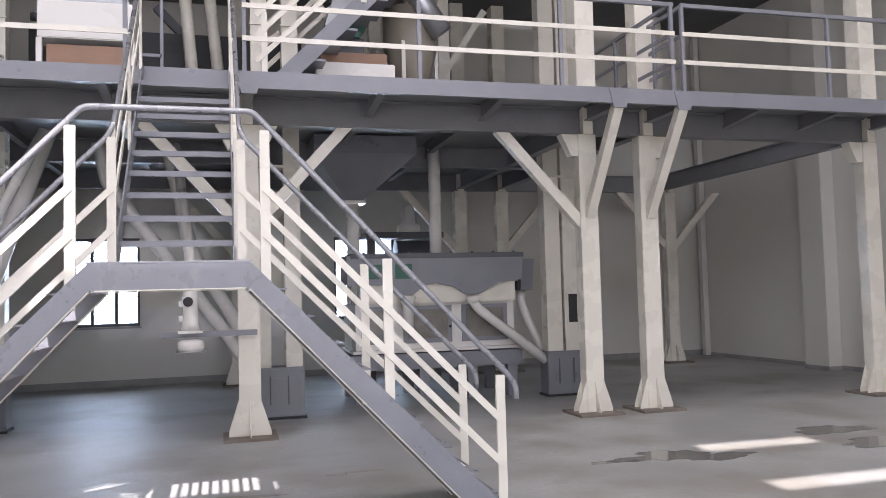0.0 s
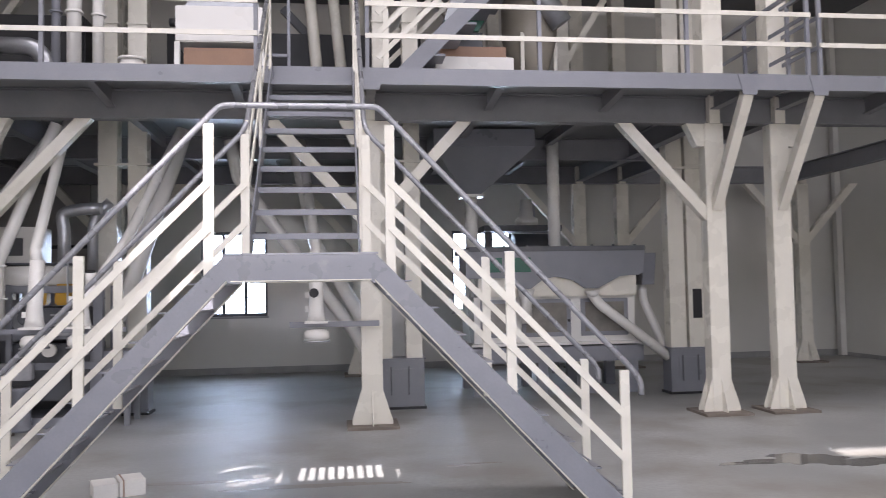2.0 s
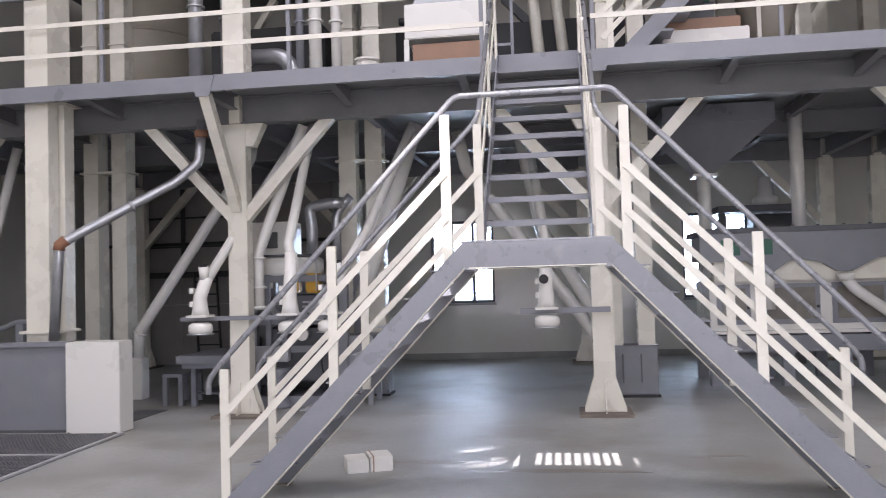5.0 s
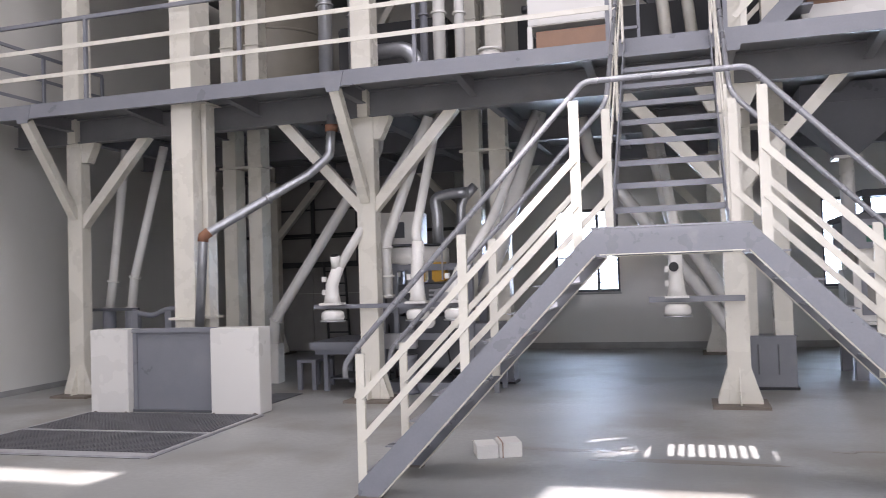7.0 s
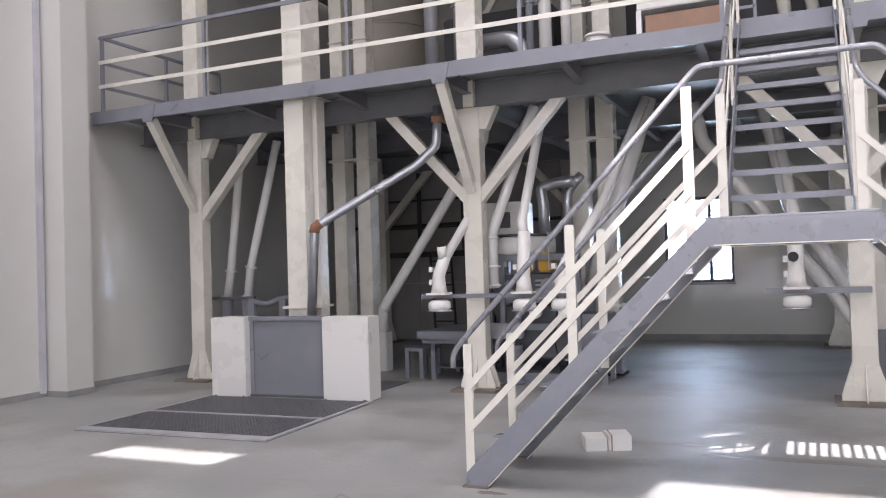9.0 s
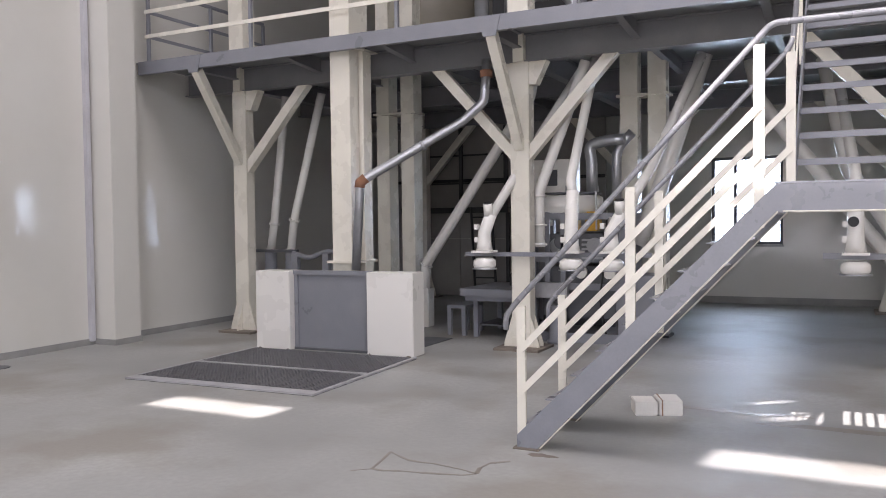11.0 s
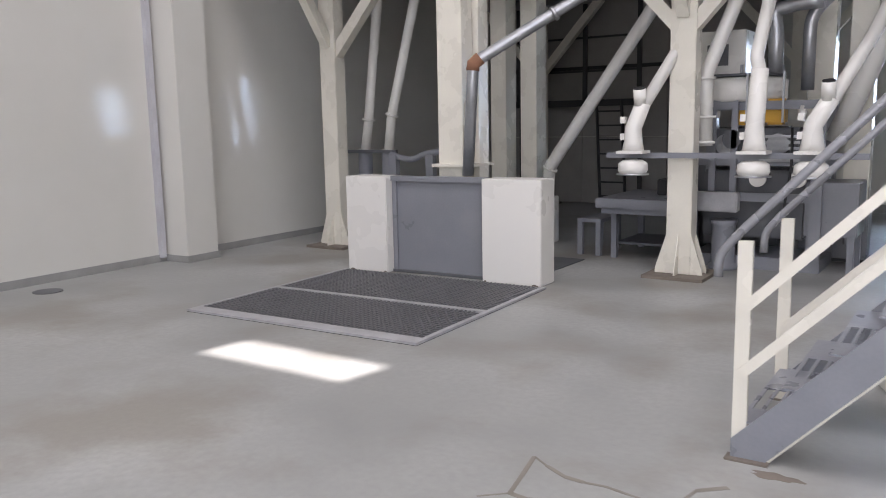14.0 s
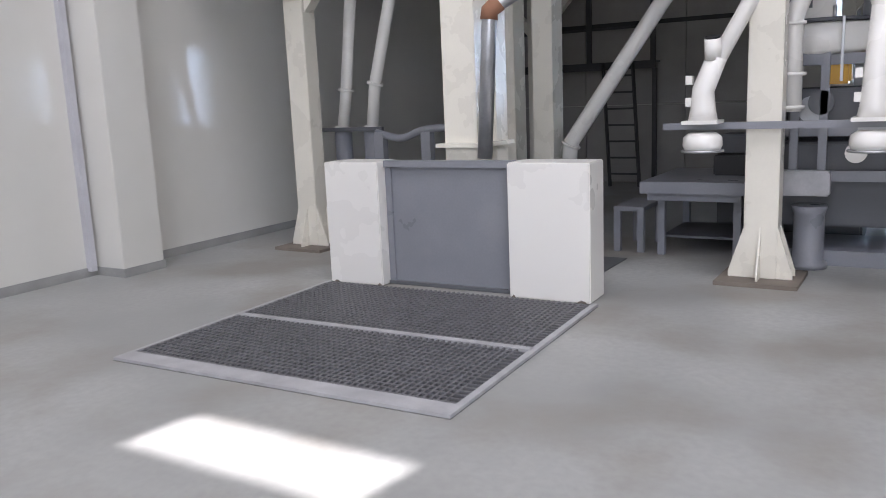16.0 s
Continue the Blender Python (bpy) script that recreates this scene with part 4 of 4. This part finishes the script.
part("rim", tube([(-2.38, 9.5, D + 0.4), (-2.38, 9.5, D + 0.43)], 0.15, seg=24), WHITE, bk)
cb = thing("sifter_cabinet", "white enamelled sifter cabinet over a brown board, on legs", "cabinet")
part("top_box", box(-1.95, 9.7, 4.42, -0.95, 10.5, 4.85, bevel=0.012), WHITE, cb)
part("sloping_lid", prism([(-1.88, 4.851), (-0.98, 4.851), (-1.1, 5.1), (-1.7, 5.1)], "y", 9.8, 10.4), ZINC, cb)
part("board", box(-1.86, 9.74, 3.85, -0.96, 9.77, 4.36), BROWN, cb, "brown board panel")
for xx in (-1.93, -0.97):
    for yy in (9.73, 10.46):
        part("leg", box(xx - 0.03, yy - 0.03, D, xx + 0.03, yy + 0.03, 4.42), WHITE, cb)
part("side_motor", tube([(-2.06, 9.95, 4.72), (-1.95, 9.95, 4.72)], 0.05), BLACK_AND_SHADE, cb)
fr = thing("inner_railing", "thin grey guard rail behind the stair head", "railing")
for xx in (-0.66, -0.95):
    part("post", bar((xx, 9.9, D), (xx, 9.9, 5.4 if xx > -0.8 else 4.35), 0.035, 0.035), GREY, fr)
part("rail", bar((-0.95, 9.9, 4.33), (-0.66, 9.9, 4.33), 0.035, 0.035), GREY, fr)
for pts in (((-0.3, 11.0, D), (-0.55, 11.0, 6.8)), ((0.05, 11.4, D), (-0.25, 11.4, 6.8))):
    flanged_pipe("grain_pipe", pts, 0.08, CREAM, "leaning cream spout pipe on the mezzanine")
tagged(part("roof_brace", bar((-0.9, 12.5, 5.8), (0.5, 12.5, 4.3), 0.12, 0.12), DARKGREY), "dark sloping steel brace", "brace")
us = thing("upper_staircase", "blue-grey stair with cream rails up to the next storey", "staircase")
for yy in (9.75, 10.55):
    part("stringer", bar((0.45, yy, D + 0.1), (3.0, yy, 6.4), 0.012, 0.2), GREY, us)
    for h in (0.45, 0.75, 1.0):
        part("sloping_bar", bar((0.4, yy - 0.02, D + 0.1 + h), (2.8, yy - 0.02, 6.2 + h), 0.012, 0.06), CREAM, us)
    for k in (0.0, 0.5):
        xx = 0.5 + 2.4 * k
        part("post", box(xx - 0.035, yy - 0.02, D + 0.1 + 2.5 * k, xx + 0.035, yy + 0.02, D + 1.15 + 2.5 * k), CREAM, us)
for k in range(1, 13):
    part("tread", box(0.42 + k * 0.196, 9.76, D + k * 0.2, 0.64 + k * 0.196, 10.54, D + k * 0.2 + 0.03), GREY, us)
gm = thing("green_mill", "roller mill with dark green trough on a cream plinth", "mill")
part("plinth", box(1.15, 10.1, D, 2.15, 10.9, 4.42, bevel=0.01), WHITE, gm)
part("brown_band", box(1.22, 10.14, 4.42, 2.06, 10.86, 4.56), BROWN, gm, "brown board band")
part("green_trough", prism([(1.36, 4.78), (1.72, 4.78), (1.8, 4.92), (1.28, 4.92)], "y", 10.2, 10.8), GREEN, gm, "dark green trough")
part("casing", box(1.3, 10.25, 4.56, 1.78, 10.8, 4.779), DARKGREY, gm)
part("hood", prism([(1.28, 4.921), (1.8, 4.921), (1.65, 5.3), (1.4, 5.3)], "y", 10.22, 10.78), ZINC, gm)
part("duct", tube(bend([(1.52, 10.5, 5.3), (1.6, 10.5, 5.55), (2.5, 10.5, 5.6), (2.9, 10.5, 5.0)], 0.2), 0.15), ZINC, gm, "galvanised duct")
part("side_motor", tube([(0.95, 10.3, 4.1), (1.15, 10.3, 4.1)], 0.14), BLACK_AND_SHADE, gm)
cy = thing("cyclone", "tan cone-bottomed cyclone on the mezzanine", "cyclone")
part("cone", tube([(2.55, 10.9, 3.95), (2.55, 10.9, 4.9), (2.55, 10.9, 5.4)], 0.3, radii=[0.12, 0.38, 0.38], seg=28), TAN, cy)
for a in range(3):
    xx, yy = 2.55 + 0.36 * math.cos(a * 2.1), 10.9 + 0.36 * math.sin(a * 2.1)
    part("leg", bar((xx, yy, D), (xx, yy, 4.9), 0.05, 0.05), CREAM, cy)
for x in (-5.2, 2.3, 2.9, 3.4):
    tagged(part("inner_column", box(x - 0.09, 12.2, D, x + 0.09, 12.38, 6.88, bevel=0.005), CREAM), "cream steel post on the mezzanine", "post", "inner posts")
for x, s in ((-7.2, 1), (-5.4, 1), (3.2, 1), (2.3, -1)):
    tagged(part("upper_brace", bar((x, 12.29, 4.6), (x + s * 0.9, 12.29, 6.0), 0.1, 0.1), CREAM), "cream sloping brace on the mezzanine", "brace", "upper braces")
# Plain black blocks added as a dark backing where the wall came out bright.
tagged(part("dark_backing", box(-5.1, 11.2, D, -3.4, 12.6, 5.2, bevel=0.03), IRON), "added black block darkening the background behind the mezzanine machines", "machine")
tagged(part("dark_backing", box(-2.6, 12.4, D, 1.2, 13.6, 5.4, bevel=0.03), IRON), "added black block darkening the background behind the mezzanine machines", "machine")

blot("floor_mark", STAIN, "small dark mark on the concrete", "stain", [(1.1, 7.0, 0.16, 0.03), (0.9, 6.95, 0.08, 0.03)], 0.0015)
blot("floor_mark", STAIN, "damp mark on the concrete beside the carton", "stain", [(-1.2, 6.75, 0.5, 0.05), (-0.3, 6.45, 0.7, 0.06)], 0.0012)
# a dark switch box and cable on the wall by the separator, and conduits on the back wall
tagged(part("wall_conduit", bar((3.62, BACK - 0.03, 0.1), (3.62, BACK - 0.03, 3.3), 0.05, 0.05), TRUNK), "pale grey conduit on the back wall", "conduit")
for xx, z in ((-3.9, 1.42), (-3.72, 1.45), (-2.95, 1.43)):
    part("valve", tube([(xx, 9.72, z), (xx, 9.72, z + 0.12)], 0.035), WHITE, ml)
part("hand_wheel", tube([(-3.55, 9.64, 1.25), (-3.55, 9.66, 1.25)], 0.09, seg=20), DARKGREY, ml)
part("drum_band", tube([(-3.6, 10.05, 1.835), (-3.6, 10.05, 1.86)], 0.43, seg=28), DARKGREY, ml)
for k in range(6):
    part("bolt", tube([(-3.6 + 0.4 * math.cos(k), 10.05 + 0.4 * math.sin(k), 1.83), (-3.6 + 0.4 * math.cos(k), 10.05 + 0.4 * math.sin(k), 1.94)], 0.015, seg=8), ZINC, ml)
tagged(part("motor_box", box(-4.55, 10.85, 0.0, -4.1, 11.25, 0.95, bevel=0.02), DARKGREY), "dark machine box behind the table", "machine box")
tagged(part("control_tray", box(-4.42, 10.1, 0.65, -4.1, 10.4, 0.82, bevel=0.01), BLACK_AND_SHADE), "black tray on the steel table", "tray")
# pale worn patches and bolts at the feet of the stair
for sx, x0 in ((-1, LX0), (1, LX1)):
    for y in (LY0 + 0.005, LY1 - 0.005):
        xc = x0 + sx * (GOING - 0.16)
        part("foot_plate", box(xc - 0.09, y - 0.035, 0.0, xc + 0.09, y + 0.035, 0.01), BASE, st)
